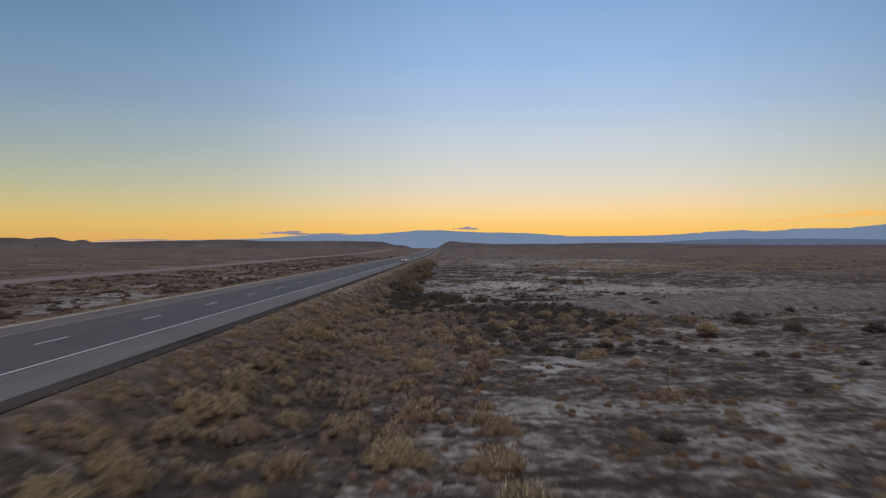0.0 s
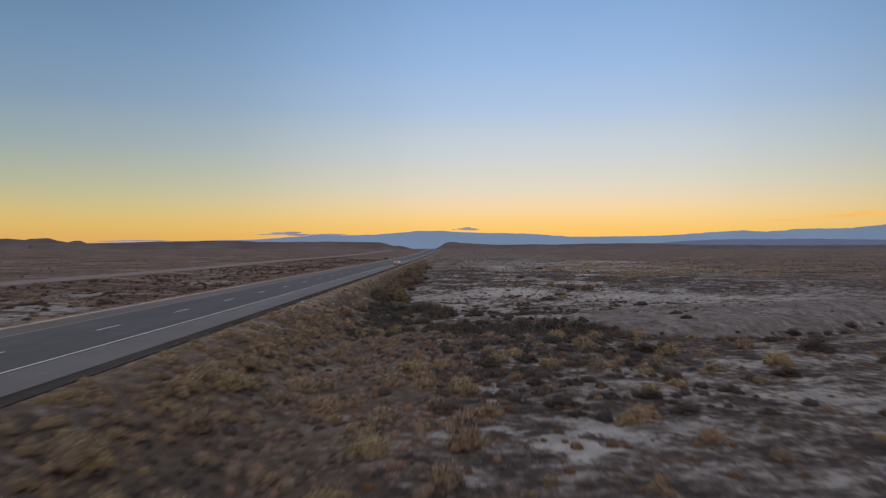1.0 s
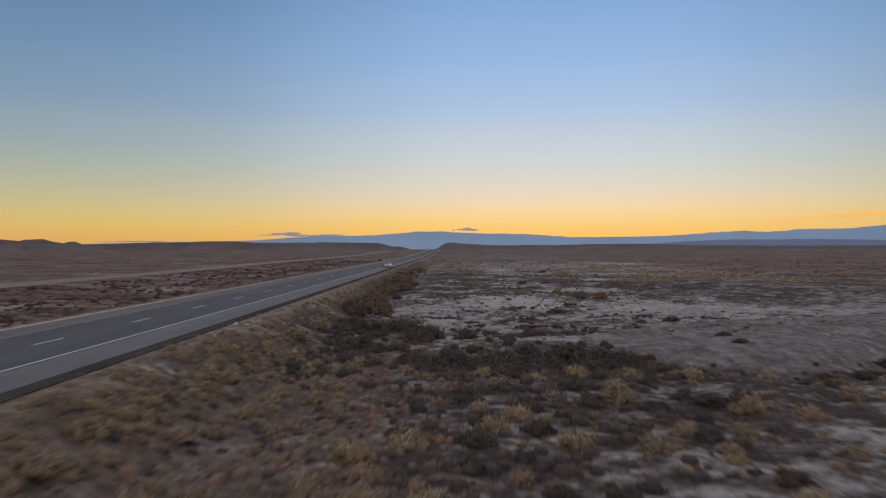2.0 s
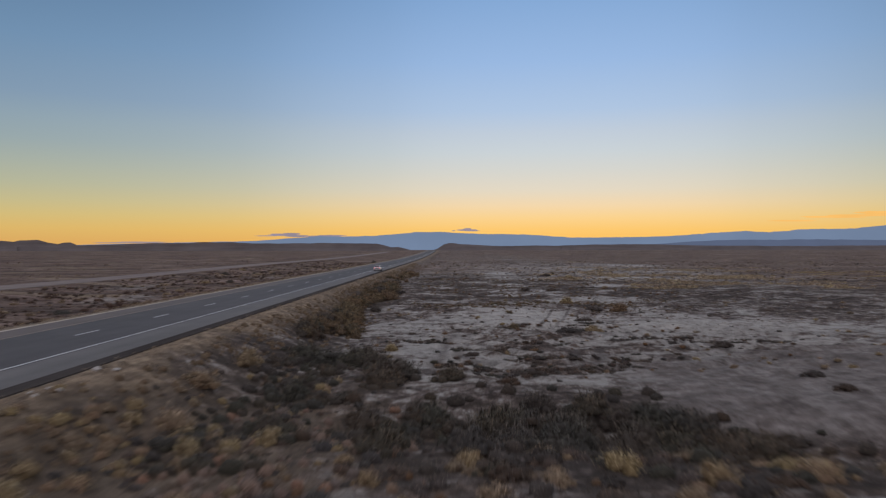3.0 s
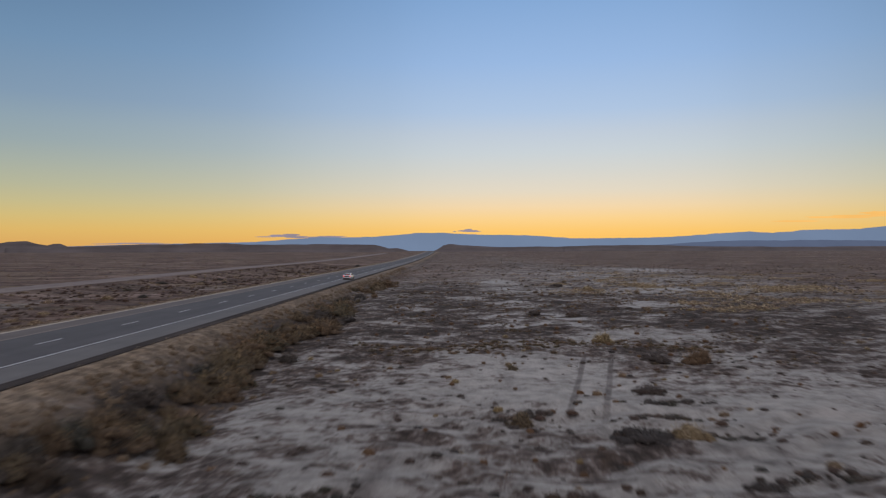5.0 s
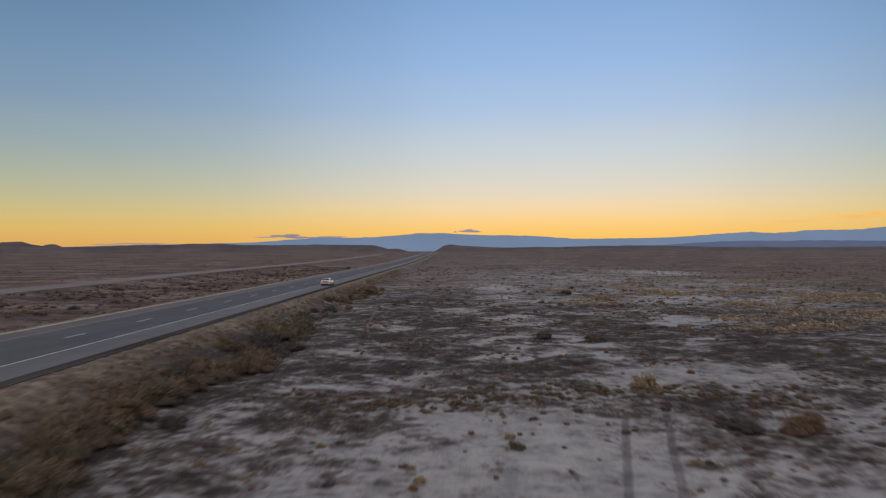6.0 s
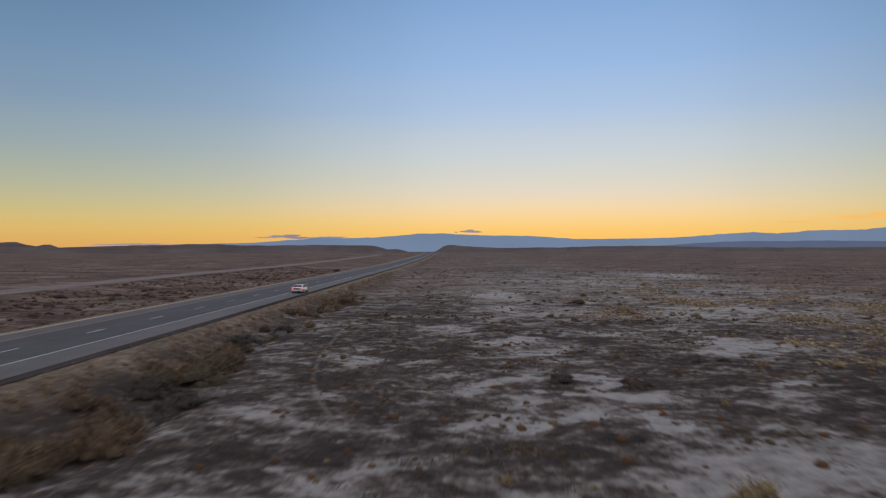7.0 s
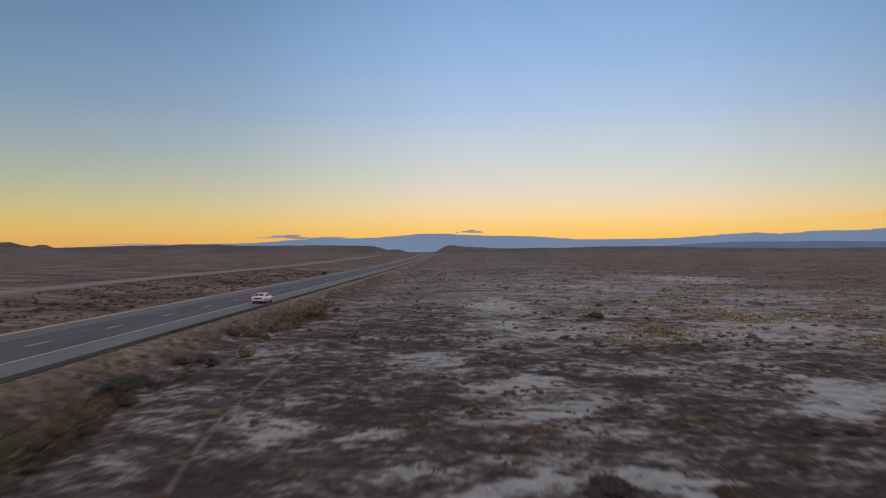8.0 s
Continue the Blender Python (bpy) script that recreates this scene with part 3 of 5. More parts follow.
# ---------------------------------------------------------------- plants
def blades(rng, n, radius, high, width, lean=1.0, fill=0.66, length=0.22, mess=0.6, rise_to=0.5):
    """A tuft: n thin twigs in the shell of an uneven dome, pointing outwards and up, their broad sides turned outwards. Returns an (n, 3, 3) array."""
    az = rng.uniform(0, 2 * np.pi, n)
    # more twigs up high, so the darkened inside shows low on the sides
    up = rng.uniform(0.0, 1.0, n) ** 0.75
    el = np.arccos(up) * lean
    lump = 1 + 0.15 * np.sin(3 * az + rng.uniform(0, 6)) * np.sin(2 * el + rng.uniform(0, 6)) + 0.12 * np.sin(6 * az + rng.uniform(0, 6)) * np.sin(5 * el)
    out = np.stack([np.sin(el) * np.cos(az), np.sin(el) * np.sin(az), np.cos(el)], -1)
    shell = np.sqrt(rng.uniform(fill ** 2, 1.0, n)) * lump
    foot = out * shell[:, None] * np.array([radius, radius, high]) * (1 - 0.6 * length)
    way = out + np.array([0, 0, rise_to]) + rng.normal(0, mess, (n, 3))
    way /= np.linalg.norm(way, axis=1)[:, None] + 1e-9
    tip = foot + way * radius * length * rng.uniform(0.5, 1.3, n)[:, None]
    sidev = np.cross(way, out + rng.normal(0, 0.45, (n, 3)))
    sidev /= np.linalg.norm(sidev, axis=1)[:, None] + 1e-9
    w = radius * width * rng.uniform(0.6, 1.4, n)[:, None]
    foot[:, 2] = np.maximum(foot[:, 2], 0.0)
    return np.stack([foot - sidev * w, foot + sidev * w, tip], 1)


def dome_normals(tris, spread=0.35):
    """Soft shading of a tuft: a normal for each corner that leans outwards from its middle and up. The corners are put in such an order that the faces look the same way."""
    c = tris.mean(1)
    out = c / (np.linalg.norm(c, axis=1)[:, None] + 1e-6) + np.array([0, 0, 0.12])
    face = np.cross(tris[:, 1] - tris[:, 0], tris[:, 2] - tris[:, 0])
    face /= np.linalg.norm(face, axis=1)[:, None] + 1e-12
    back = (face * out).sum(1) < 0
    tris = np.where(back[:, None, None], tris[:, ::-1], tris)
    face = np.where(back[:, None], -face, face)
    nrm = tris / (np.linalg.norm(tris, axis=2)[..., None] + 1e-6) + np.array([0, 0, 0.12]) + spread * face[:, None]
    nrm /= np.linalg.norm(nrm, axis=2)[..., None] + 1e-9
    return tris, nrm


def heart(rng, radius, high, n=60):
    """The dense inside of a tuft: a lumpy dome of about n loose facets."""
    k = max(2, int(round(math.sqrt(n / 5.0))))
    m = max(5, int(round(n / (2.0 * k - 1))))
    az = np.linspace(0, 2 * np.pi, m + 1)
    el = np.linspace(0.0, np.pi / 2, k + 1)
    E, A = np.meshgrid(el, az, indexing="ij")
    f = rng.uniform(0.56, 0.82, E.shape)
    f[:, -1] = f[:, 0]
    f[0] = f[0, 0]
    P = np.stack([np.sin(E) * np.cos(A) * radius * f, np.sin(E) * np.sin(A) * radius * f, np.cos(E) * high * f], -1)
    out = []
    for i in range(k):
        for j in range(m):
            out.append((P[i, j], P[i + 1, j], P[i + 1, j + 1]))
            if i:
                out.append((P[i, j], P[i + 1, j + 1], P[i, j + 1]))
    return np.array(out)


def soup(name, tris, mat, tint=None, shaded_core=None, normals=None):
    """A mesh object of loose triangles."""
    n = len(tris)
    me = bpy.data.meshes.new(name)
    me.vertices.add(3 * n), me.vertices.foreach_set("co", tris.reshape(-1).astype(np.float32))
    me.loops.add(3 * n), me.loops.foreach_set("vertex_index", np.arange(3 * n, dtype=np.int32))
    me.polygons.add(n), me.polygons.foreach_set("loop_start", np.arange(0, 3 * n, 3, dtype=np.int32))
    me.update(calc_edges=True)
    if normals is not None:
        me.polygons.foreach_set("use_smooth", np.ones(n, bool))
        me.normals_split_custom_set_from_vertices(normals.reshape(-1, 3).tolist())
    attribute(me, "tint", np.repeat(np.zeros(n) if tint is None else tint, 3))
    attribute(me, "shaded_core", np.repeat(np.zeros(n) if shaded_core is None else shaded_core, 3))
    me.materials.append(mat)
    return me


def scatter(name, seed, xy, size, mat, label, nblade=40, width=0.02, flat=0.8, kinds=8, solid=0.3):
    """Many tufts joined into one object of kind stuff."""
    rng = np.random.default_rng(seed)
    inner = int(nblade * solid)
    base = [blades(rng, nblade, 1.0, flat * rng.uniform(0.8, 1.2), width) for _ in range(kinds)]
    if inner:
        base = [np.concatenate([b, heart(rng, 1.0, flat, max(12, inner))]) for b in base]
    base = [dome_normals(b) for b in base]
    x, y = xy
    z = terrain(x, y)
    pick = rng.integers(0, kinds, len(x))
    turn = rng.uniform(0, 2 * np.pi, len(x))
    tint = rng.uniform(0, 1, len(x))
    out, tints, cores, nrms = [], [], [], []
    for k in range(kinds):
        m = np.nonzero(pick == k)[0]
        if not len(m):
            continue
        t = base[k][0][None] * size[m][:, None, None, None]
        c, s = np.cos(turn[m])[:, None, None], np.sin(turn[m])[:, None, None]
        tx, ty = t[..., 0] * c - t[..., 1] * s, t[..., 0] * s + t[..., 1] * c
        t = np.stack([tx + x[m][:, None, None], ty + y[m][:, None, None], t[..., 2] + z[m][:, None, None] - 0.02], -1)
        out.append(t.reshape(-1, 3, 3))
        b = base[k][1][None]
        nrms.append(np.stack([b[..., 0] * c - b[..., 1] * s, b[..., 0] * s + b[..., 1] * c, np.broadcast_to(b[..., 2], (len(m), *b.shape[1:3]))], -1).reshape(-1, 3, 3))
        tints.append(np.repeat(tint[m], len(base[k][0])))
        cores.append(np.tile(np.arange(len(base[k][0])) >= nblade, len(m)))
    ob = new(name, soup(name, np.concatenate(out), mat, np.concatenate(tints), np.concatenate(cores), np.concatenate(nrms)))
    return tagged(ob, label, "plants", kind="stuff")


def spots(seed, n, x0, x1, y0, y1, keep=None, power=1.0):
    """Random places in a rectangle, denser at low y with power above 1."""
    rng = np.random.default_rng(seed)
    x = rng.uniform(x0, x1, n)
    y = y0 + (y1 - y0) * rng.uniform(0, 1, n) ** power
    if keep is not None:
        k = rng.uniform(0, 1, n) < keep(x, y)
        x, y = x[k], y[k]
    return x, y


def clusters(seed, centres, each, wide, deep):
    """Places gathered in flattened patches, each twice as long across as along the road."""
    rng = np.random.default_rng(seed)
    c = np.repeat(np.array(centres, float), each, axis=0)
    size = np.repeat(rng.uniform(0.6, 1.5, len(centres)), each)
    return c[:, 0] + rng.normal(0, wide, len(c)) * size, c[:, 1] + rng.normal(0, deep, len(c)) * size


def patchy(x, y, scale=0.12, seed=0.0):
    v = (np.sin(x * scale * 2.1 + seed + 1.7 * np.sin(y * scale * 1.3)) + np.sin(y * scale * 1.9 + 2 * seed + 1.3 * np.sin(x * scale * 1.7))
         + 0.6 * np.sin((x + y) * scale * 4.3 + seed))
    return np.clip(0.5 + 0.33 * v, 0, 1)


def saltiness(x, y):
    s = np.zeros_like(x)
    for px, py, ax, ay, k in PANS:
        s += k * np.exp(-(((x - px) / ax) ** 2 + ((y - py) / ay) ** 2))
    return np.clip(s, 0, 1)


def pick_size(seed, n, lo, hi, power=2.0):
    return lo + (hi - lo) * np.random.default_rng(seed).uniform(0, 1, n) ** power


def build_scrub():
    # straw grass on the verge beside the shoulder
    xy = spots(11, 9000, 7.05, 12.0, -26, 230, lambda x, y: (1 - smooth(9.0, 12.0, x)) * (0.25 + 0.75 * patchy(x, y, 0.55)) * smooth(6.9, 7.5, x + 0.25 * np.sin(y * 1.7)), 1.3)
    scatter("verge_grass", 12, xy, pick_size(13, len(xy[0]), 0.10, 0.27), M_STRAW, "dry straw-coloured grass on the road verge", 18, 0.07, 0.75, solid=0)
    xy = spots(111, 3600, 8.0, 14.0, -24, 330, lambda x, y: smooth(8.2, 9.8, x) * (1 - smooth(10.0, 11.8, x)) * (0.3 + 0.7 * patchy(x, y, 0.5, 3)), 1.15)
    scatter("verge_tussocks", 112, xy, pick_size(113, len(xy[0]), 0.16, 0.46, 1.8), M_STRAW, "rounded straw-yellow grass tussocks on the road bank", 60, 0.022, 0.9, solid=0.2)
    xy = spots(114, 1500, 7.7, 12.0, -27, 46, lambda x, y: smooth(7.7, 8.3, x) * smooth(0.2, 0.6, patchy(x, y, 0.6, 12)), 1.4)
    scatter("verge_tussocks", 115, xy, pick_size(116, len(xy[0]), 0.2, 0.55, 1.5), M_RABBIT, "yellow-tan bunch grass tussocks on the road verge", 84, 0.02, 0.8, solid=0.15)
    xy = spots(14, 4400, -7.7, -6.5, -10, 520, None, 1.2)
    scatter("verge_grass", 15, xy, pick_size(16, len(xy[0]), 0.12, 0.30), M_FRINGE, "pale dry grass fringe along the median shoulder", 12, 0.12, 0.8, solid=0)
    xy = spots(17, 3400, -12.5, -7.5, -10, 420, None, 1.2)
    scatter("verge_grass", 18, xy, pick_size(19, len(xy[0]), 0.2, 0.55), M_STRAW, "dry tan grass beside the median", 16, 0.09, 0.6, solid=0)
    # tufts on the road bank
    xy = spots(21, 620, 9.6, 20, -24, 60, lambda x, y: smooth(9.3, 11, x) * (1 - smooth(16, 20, x)) * smooth(0.25, 0.7, patchy(x, y, 0.35, 2)) * (0.25 + 0.75 * smooth(2, 14, y)))
    scatter("bank_tufts", 22, xy, pick_size(23, len(xy[0]), 0.2, 0.5, 1.5), M_RABBIT, "rounded tan dry tufts on the road bank", 180, 0.014, 1.0, solid=0.15)
    xy = spots(124, 2600, 9.8, 24, -24, 66, lambda x, y: smooth(9.5, 11.5, x) * (1 - smooth(19, 24, x)) * (0.3 + 0.7 * patchy(x, y, 0.6, 4)) * (1 - 0.55 * smooth(-4, 10, y)))
    scatter("bank_undergrowth", 125, xy, pick_size(126, len(xy[0]), 0.15, 0.48, 1.6), M_SCRUB, "low dark grey undergrowth on the road bank", 48, 0.026, 0.7, solid=0.25)
    xy = spots(24, 2400, 13.0, 25, -24, 52, lambda x, y: smooth(12, 16, x) * (1 - smooth(19, 25, x)) * (0.15 + 0.85 * patchy(x, y, 0.4, 5)) * (0.3 + 0.7 * smooth(-8, 6, y)))
    scatter("bank_grass", 25, xy, pick_size(26, len(xy[0]), 0.18, 0.46, 1.6), M_BANK, "pinkish tan and rusty bunch grass low on the road bank", 70, 0.018, 1.05, solid=0.15)
    xy = spots(27, 2600, 8.8, 17, 60, 320, lambda x, y: (1 - smooth(12, 17, x)) * (0.3 + 0.7 * patchy(x, y, 0.3, 4)), 1.2)
    scatter("ditch_grass", 28, xy, pick_size(29, len(xy[0]), 0.13, 0.42), M_STRAW, "tan dry grass along the ditch", 44, 0.028, 0.75, solid=0.2)
    xy = spots(131, 420, 11.5, 18, 40, 70, lambda x, y: smooth(11.5, 14, x) * (0.2 + 0.8 * patchy(x, y, 0.5, 7)))
    scatter("bank_undergrowth", 132, xy, pick_size(133, len(xy[0]), 0.3, 0.75, 1.5), M_DARK, "dark olive brush low on the road bank", 170, 0.016, 0.9, solid=0.2)
    # flats in front of the wash
    xy = spots(31, 9500, 19, 78, -24, 46, lambda x, y: (0.15 + 0.85 * patchy(x, y, 0.7, 1)) * (1 - 0.85 * saltiness(x, y)))
    scatter("low_scrub", 32, xy, pick_size(33, len(xy[0]), 0.10, 0.40, 1.9), M_SCRUB, "low grey-brown desert scrub on the flats", 20, 0.066, 0.55, solid=0)
    xy = spots(134, 3600, 18, 70, -24, 46, lambda x, y: smooth(0.3, 0.7, patchy(x, y, 0.55, 2)) * (1 - 0.9 * saltiness(x, y)) * (1 - 0.6 * smooth(40, 70, x)))
    scatter("dark_scrub", 135, xy, pick_size(136, len(xy[0]), 0.12, 0.36, 1.5), M_DARK, "small dark clumps of dead scrub on the flats", 22, 0.07, 0.75, solid=0)
    xy = spots(34, 460, 20, 78, -24, 46, lambda x, y: 1 - 0.8 * saltiness(x, y))
    scatter("tan_tufts", 35, xy, pick_size(36, len(xy[0]), 0.22, 0.50), M_RABBIT, "tan tufts scattered over the flats", 150, 0.014, 0.85, solid=0.2)
    xy = spots(37, 1000, 18, 42, 10, 46, lambda x, y: smooth(0.2, 0.6, patchy(x, y, 0.5, 9)) * np.exp(-((x - 27) / 8.0) ** 2) * smooth(8, 20, y))
    scatter("wash_edge_brush", 38, xy, pick_size(39, len(xy[0]), 0.25, 0.7, 1.6), M_SCRUB, "grey-brown brush in front of the dry wash", 130, 0.017, 0.85, solid=0.2)
    xy = spots(94, 900, 15, 40, 38, 66, lambda x, y: np.exp(-((y - wash_line(x)) / 4.5) ** 2) * smooth(0.3, 0.65, patchy(x, y, 0.45, 6)))
    scatter("wash_brush", 95, xy, pick_size(96, len(xy[0]), 0.3, 0.8, 1.5), M_DARK, "tangled dark brush filling the dry wash", 180, 0.014, 0.95, solid=0.2)
    xy = spots(97, 950, 21, 50, 104, 113, lambda x, y: np.exp(-((y - 109 - 1.5 * np.sin(x / 5)) / 1.6) ** 2))
    scatter("rusty_grass", 98, xy, pick_size(99, len(xy[0]), 0.15, 0.5), M_RUST, "rust-brown low grass along a shallow rill", 90, 0.03, 0.45, solid=0.2)
    xy = spots(194, 260, 38, 90, 38, 66, lambda x, y: np.exp(-((y - wash_line(x) - 0.5) / 1.5) ** 2))
    scatter("wash_brush", 195, xy, pick_size(196, len(xy[0]), 0.25, 0.7, 1.5), M_DARK, "dark tangled brush along the narrow dry wash", 150, 0.015, 0.75, solid=0.2)
    xy = spots(197, 160, 36, 60, 38, 60, lambda x, y: np.exp(-((y - wash_line(x)) / 2.0) ** 2))
    scatter("wash_brush", 198, xy, pick_size(199, len(xy[0]), 0.25, 0.6, 1.5), M_RUST, "rust and olive brush along the dry wash", 150, 0.015, 0.75, solid=0.2)
    # flats behind the wash
    ledges = [(26.4, 61.0), (28.6, 59.6), (30.6, 61.2), (32.4, 60.4), (34.5, 61.4), (38.2, 66.4), (27.0, 70.2), (29.0, 70.4), (32.3, 74.0), (38.8, 86.3), (40.2, 90.4), (42.1, 77.6), (45.3, 77.3), (46.9, 75.0), (49.0, 74.8),
              (31.1, 75.3), (30.2, 65.3), (32.3, 65.1), (31.6, 86.7), (25.0, 64.5), (22.3, 75.0), (36.0, 62.5), (52.5, 76.0), (36.5, 83.5), (41.0, 84.0)]
    xy = clusters(140, ledges, 24, 1.2, 0.36)
    scatter("hummock_brush", 141, xy, pick_size(142, len(xy[0]), 0.15, 0.52, 1.5), M_SCRUB, "flat grey-brown brush along the eroded ledges", 64, 0.026, 0.5, solid=0.25)
    xy = clusters(143, ledges, 13, 1.3, 0.4)
    scatter("hummock_brush", 144, xy, pick_size(145, len(xy[0]), 0.15, 0.5, 1.5), M_DARK, "flat dark brush along the eroded ledges", 64, 0.026, 0.5, solid=0.25)
    rng = np.random.default_rng(146)
    pads = [(64.6, 194.2), (84.7, 199.2), (69.0, 164.1), (52.8, 178.0), (72.0, 170.0), (73.0, 160.0), (79.0, 151.0), (75.0, 153.0), (69.0, 205.0), (66.0, 140.0), (78.0, 268.0), (90.0, 392.0), (67.0, 187.0), (87.0, 206.0), (66.2, 196.0), (51.4, 173.0), (50.6, 201.5)]
    pads = np.concatenate([np.array(pads), np.stack([rng.uniform(58, 150, 40), rng.uniform(135, 280, 40)], -1)])
    xy = clusters(147, pads, 90, 2.6, 2.0)
    scatter("straw_grass", 148, xy, pick_size(149, len(xy[0]), 0.3, 0.75), M_RABBIT, "yellow straw grass patches on the salt flats", 18, 0.13, 0.6, solid=0)
    pads = np.stack([rng.uniform(20, 62, 70), rng.uniform(102, 180, 70)], -1)
    xy = clusters(150, pads, 16, 1.1, 0.6)
    scatter("rusty_grass", 151, xy, pick_size(152, len(xy[0]), 0.12, 0.4), M_RUST, "rust-brown tufts between salt pans", 70, 0.032, 0.5, solid=0.2)
    xy = np.concatenate([np.array(spots(160, 70, 21, 50, 58, 112)), np.array(spots(161, 240, 20, 60, 104, 175)), np.array(spots(162, 230, 17, 34, -20, 40, None, 0.9))], 1)
    scatter("orange_tufts", 163, xy, pick_size(164, len(xy[0]), 0.14, 0.40, 1.5), M_ORANGE, "small orange-brown bunch grass tufts on the flats", 120, 0.016, 0.85, solid=0.2)
    xy = spots(40, 1200, 17, 60, 57, 108, lambda x, y: (1 - 0.9 * smooth(32, 38, x) * (1 - smooth(66, 74, y))) * (0.15 + 0.85 * patchy(x, y, 0.5, 8)) * (1 - 0.5 * saltiness(x, y)))
    scatter("low_scrub", 40, xy, pick_size(41, len(xy[0]), 0.12, 0.5, 2.0), M_SCRUB, "low brown brush on the hummocks", 60, 0.026, 0.45, solid=0.25)
    xy = spots(41, 6500, 15, 130, 58, 240, lambda x, y: (1 - 0.85 * smooth(32, 38, x) * (1 - smooth(66, 74, y))) * (0.1 + 0.9 * patchy(x, y, 0.28, 3)) * (1 - 0.7 * saltiness(x, y)), 1.5)
    scatter("low_scrub", 42, xy, pick_size(43, len(xy[0]), 0.10, 0.42, 2.2), M_SCRUB, "sparse low brown scrub on the salt flats", 18, 0.075, 0.4, solid=0)
    xy = spots(44, 380, 15, 120, 60, 230, None, 1.4)
    scatter("tan_tufts", 45, xy, pick_size(46, len(xy[0]), 0.2, 0.5), M_RABBIT, "tan tufts scattered over the salt flats", 80, 0.022, 0.7, solid=0.2)
    xy = spots(47, 11000, 16, 78, 103, 176, lambda x, y: smooth(0.38, 0.62, patchy(x, y, 0.36, 11)) * (1 - 0.95 * saltiness(x, y)), 1.3)
    scatter("low_scrub", 48, xy, pick_size(49, len(xy[0]), 0.14, 0.5, 1.8), M_HEATH, "dense low dark crust plants between salt pans", 18, 0.07, 0.3, solid=0)
    xy = spots(91, 2600, 45, 150, 150, 280, lambda x, y: smooth(0.5, 0.75, patchy(x, y, 0.16, 12)))
    scatter("straw_grass", 92, xy, pick_size(93, len(xy[0]), 0.3, 0.9), M_STRAW, "straw-coloured grass patches on the flats", 26, 0.09, 0.3, solid=0)
    xy = spots(151, 5200, 14, 230, 165, 420, lambda x, y: 0.05 + 0.8 * smooth(0.45, 0.8, patchy(x, y, 0.11, 15)), 1.3)
    scatter("mid_scrub", 152, xy, pick_size(153, len(xy[0]), 0.2, 0.7, 1.7), M_SCRUB, "brown scattered scrub on the distant flats", 14, 0.16, 0.4, solid=0.8)
    xy = spots(154, 1500, 14, 230, 165, 420, lambda x, y: patchy(x, y, 0.1, 16), 1.3)
    scatter("mid_scrub", 155, xy, pick_size(156, len(xy[0]), 0.25, 0.8, 1.7), M_RUST, "rusty scattered scrub on the distant flats", 14, 0.16, 0.4, solid=0.8)
    # far flats
    xy = spots(51, 10000, 10, 560, 300, 1000, lambda x, y: 0.15 + 0.85 * patchy(x, y, 0.05, 5), 1.5)
    scatter("far_scrub", 52, xy, pick_size(53, len(xy[0]), 0.25, 1.0), M_SCRUB, "far scattered desert scrub", 7, 0.30, 0.5, solid=0)
    xy = spots(54, 7000, 20, 560, 200, 900, lambda x, y: smooth(0.4, 0.75, patchy(x, y, 0.045, 13)), 1.6)
    scatter("far_grass", 55, xy, pick_size(56, len(xy[0]), 0.3, 1.1), M_STRAW, "far pale dry grass on the plain", 8, 0.24, 0.35, solid=0)
    xy = spots(57, 9000, -620, -62, 20, 900, lambda x, y: smooth(0.4, 0.75, patchy(x, y, 0.05, 14)), 1.4)
    scatter("far_grass", 58, xy, pick_size(59, len(xy[0]), 0.3, 1.1), M_RUST, "far rusty dry grass beyond the roads", 8, 0.24, 0.35, solid=0)
    # median and beyond
    xy = spots(61, 5000, -46, -9, -10, 420, lambda x, y: (0.25 + 0.75 * patchy(x, y, 0.2, 6)), 1.2)
    scatter("median_scrub", 62, xy, pick_size(63, len(xy[0]), 0.15, 0.65, 2.0), M_RED, "dark reddish low scrub in the median", 15, 0.12, 0.5)
    xy = spots(81, 1100, -45, -12, 10, 400, lambda x, y: smooth(0.35, 0.7, patchy(x, y, 0.13, 9)), 1.2)
    scatter("median_scrub", 82, xy, pick_size(83, len(xy[0]), 0.4, 1.0, 1.5), M_RED, "wide dark brush in the median", 60, 0.04, 0.55, solid=0.2)
    xy = spots(64, 900, -46, -10, 0, 400, None, 1.2)
    scatter("median_scrub", 65, xy, pick_size(66, len(xy[0]), 0.3, 0.8), M_STRAW, "straw tufts in the median", 36, 0.05, 0.5, solid=0.2)
    xy = spots(67, 11000, -620, -62, 20, 1000, lambda x, y: 0.15 + 0.85 * patchy(x, y, 0.06, 7), 1.3)
    scatter("far_scrub", 68, xy, pick_size(69, len(xy[0]), 0.25, 1.0), M_RED, "far scattered reddish scrub beyond the roads", 7, 0.30, 0.5, solid=0)


build_scrub()


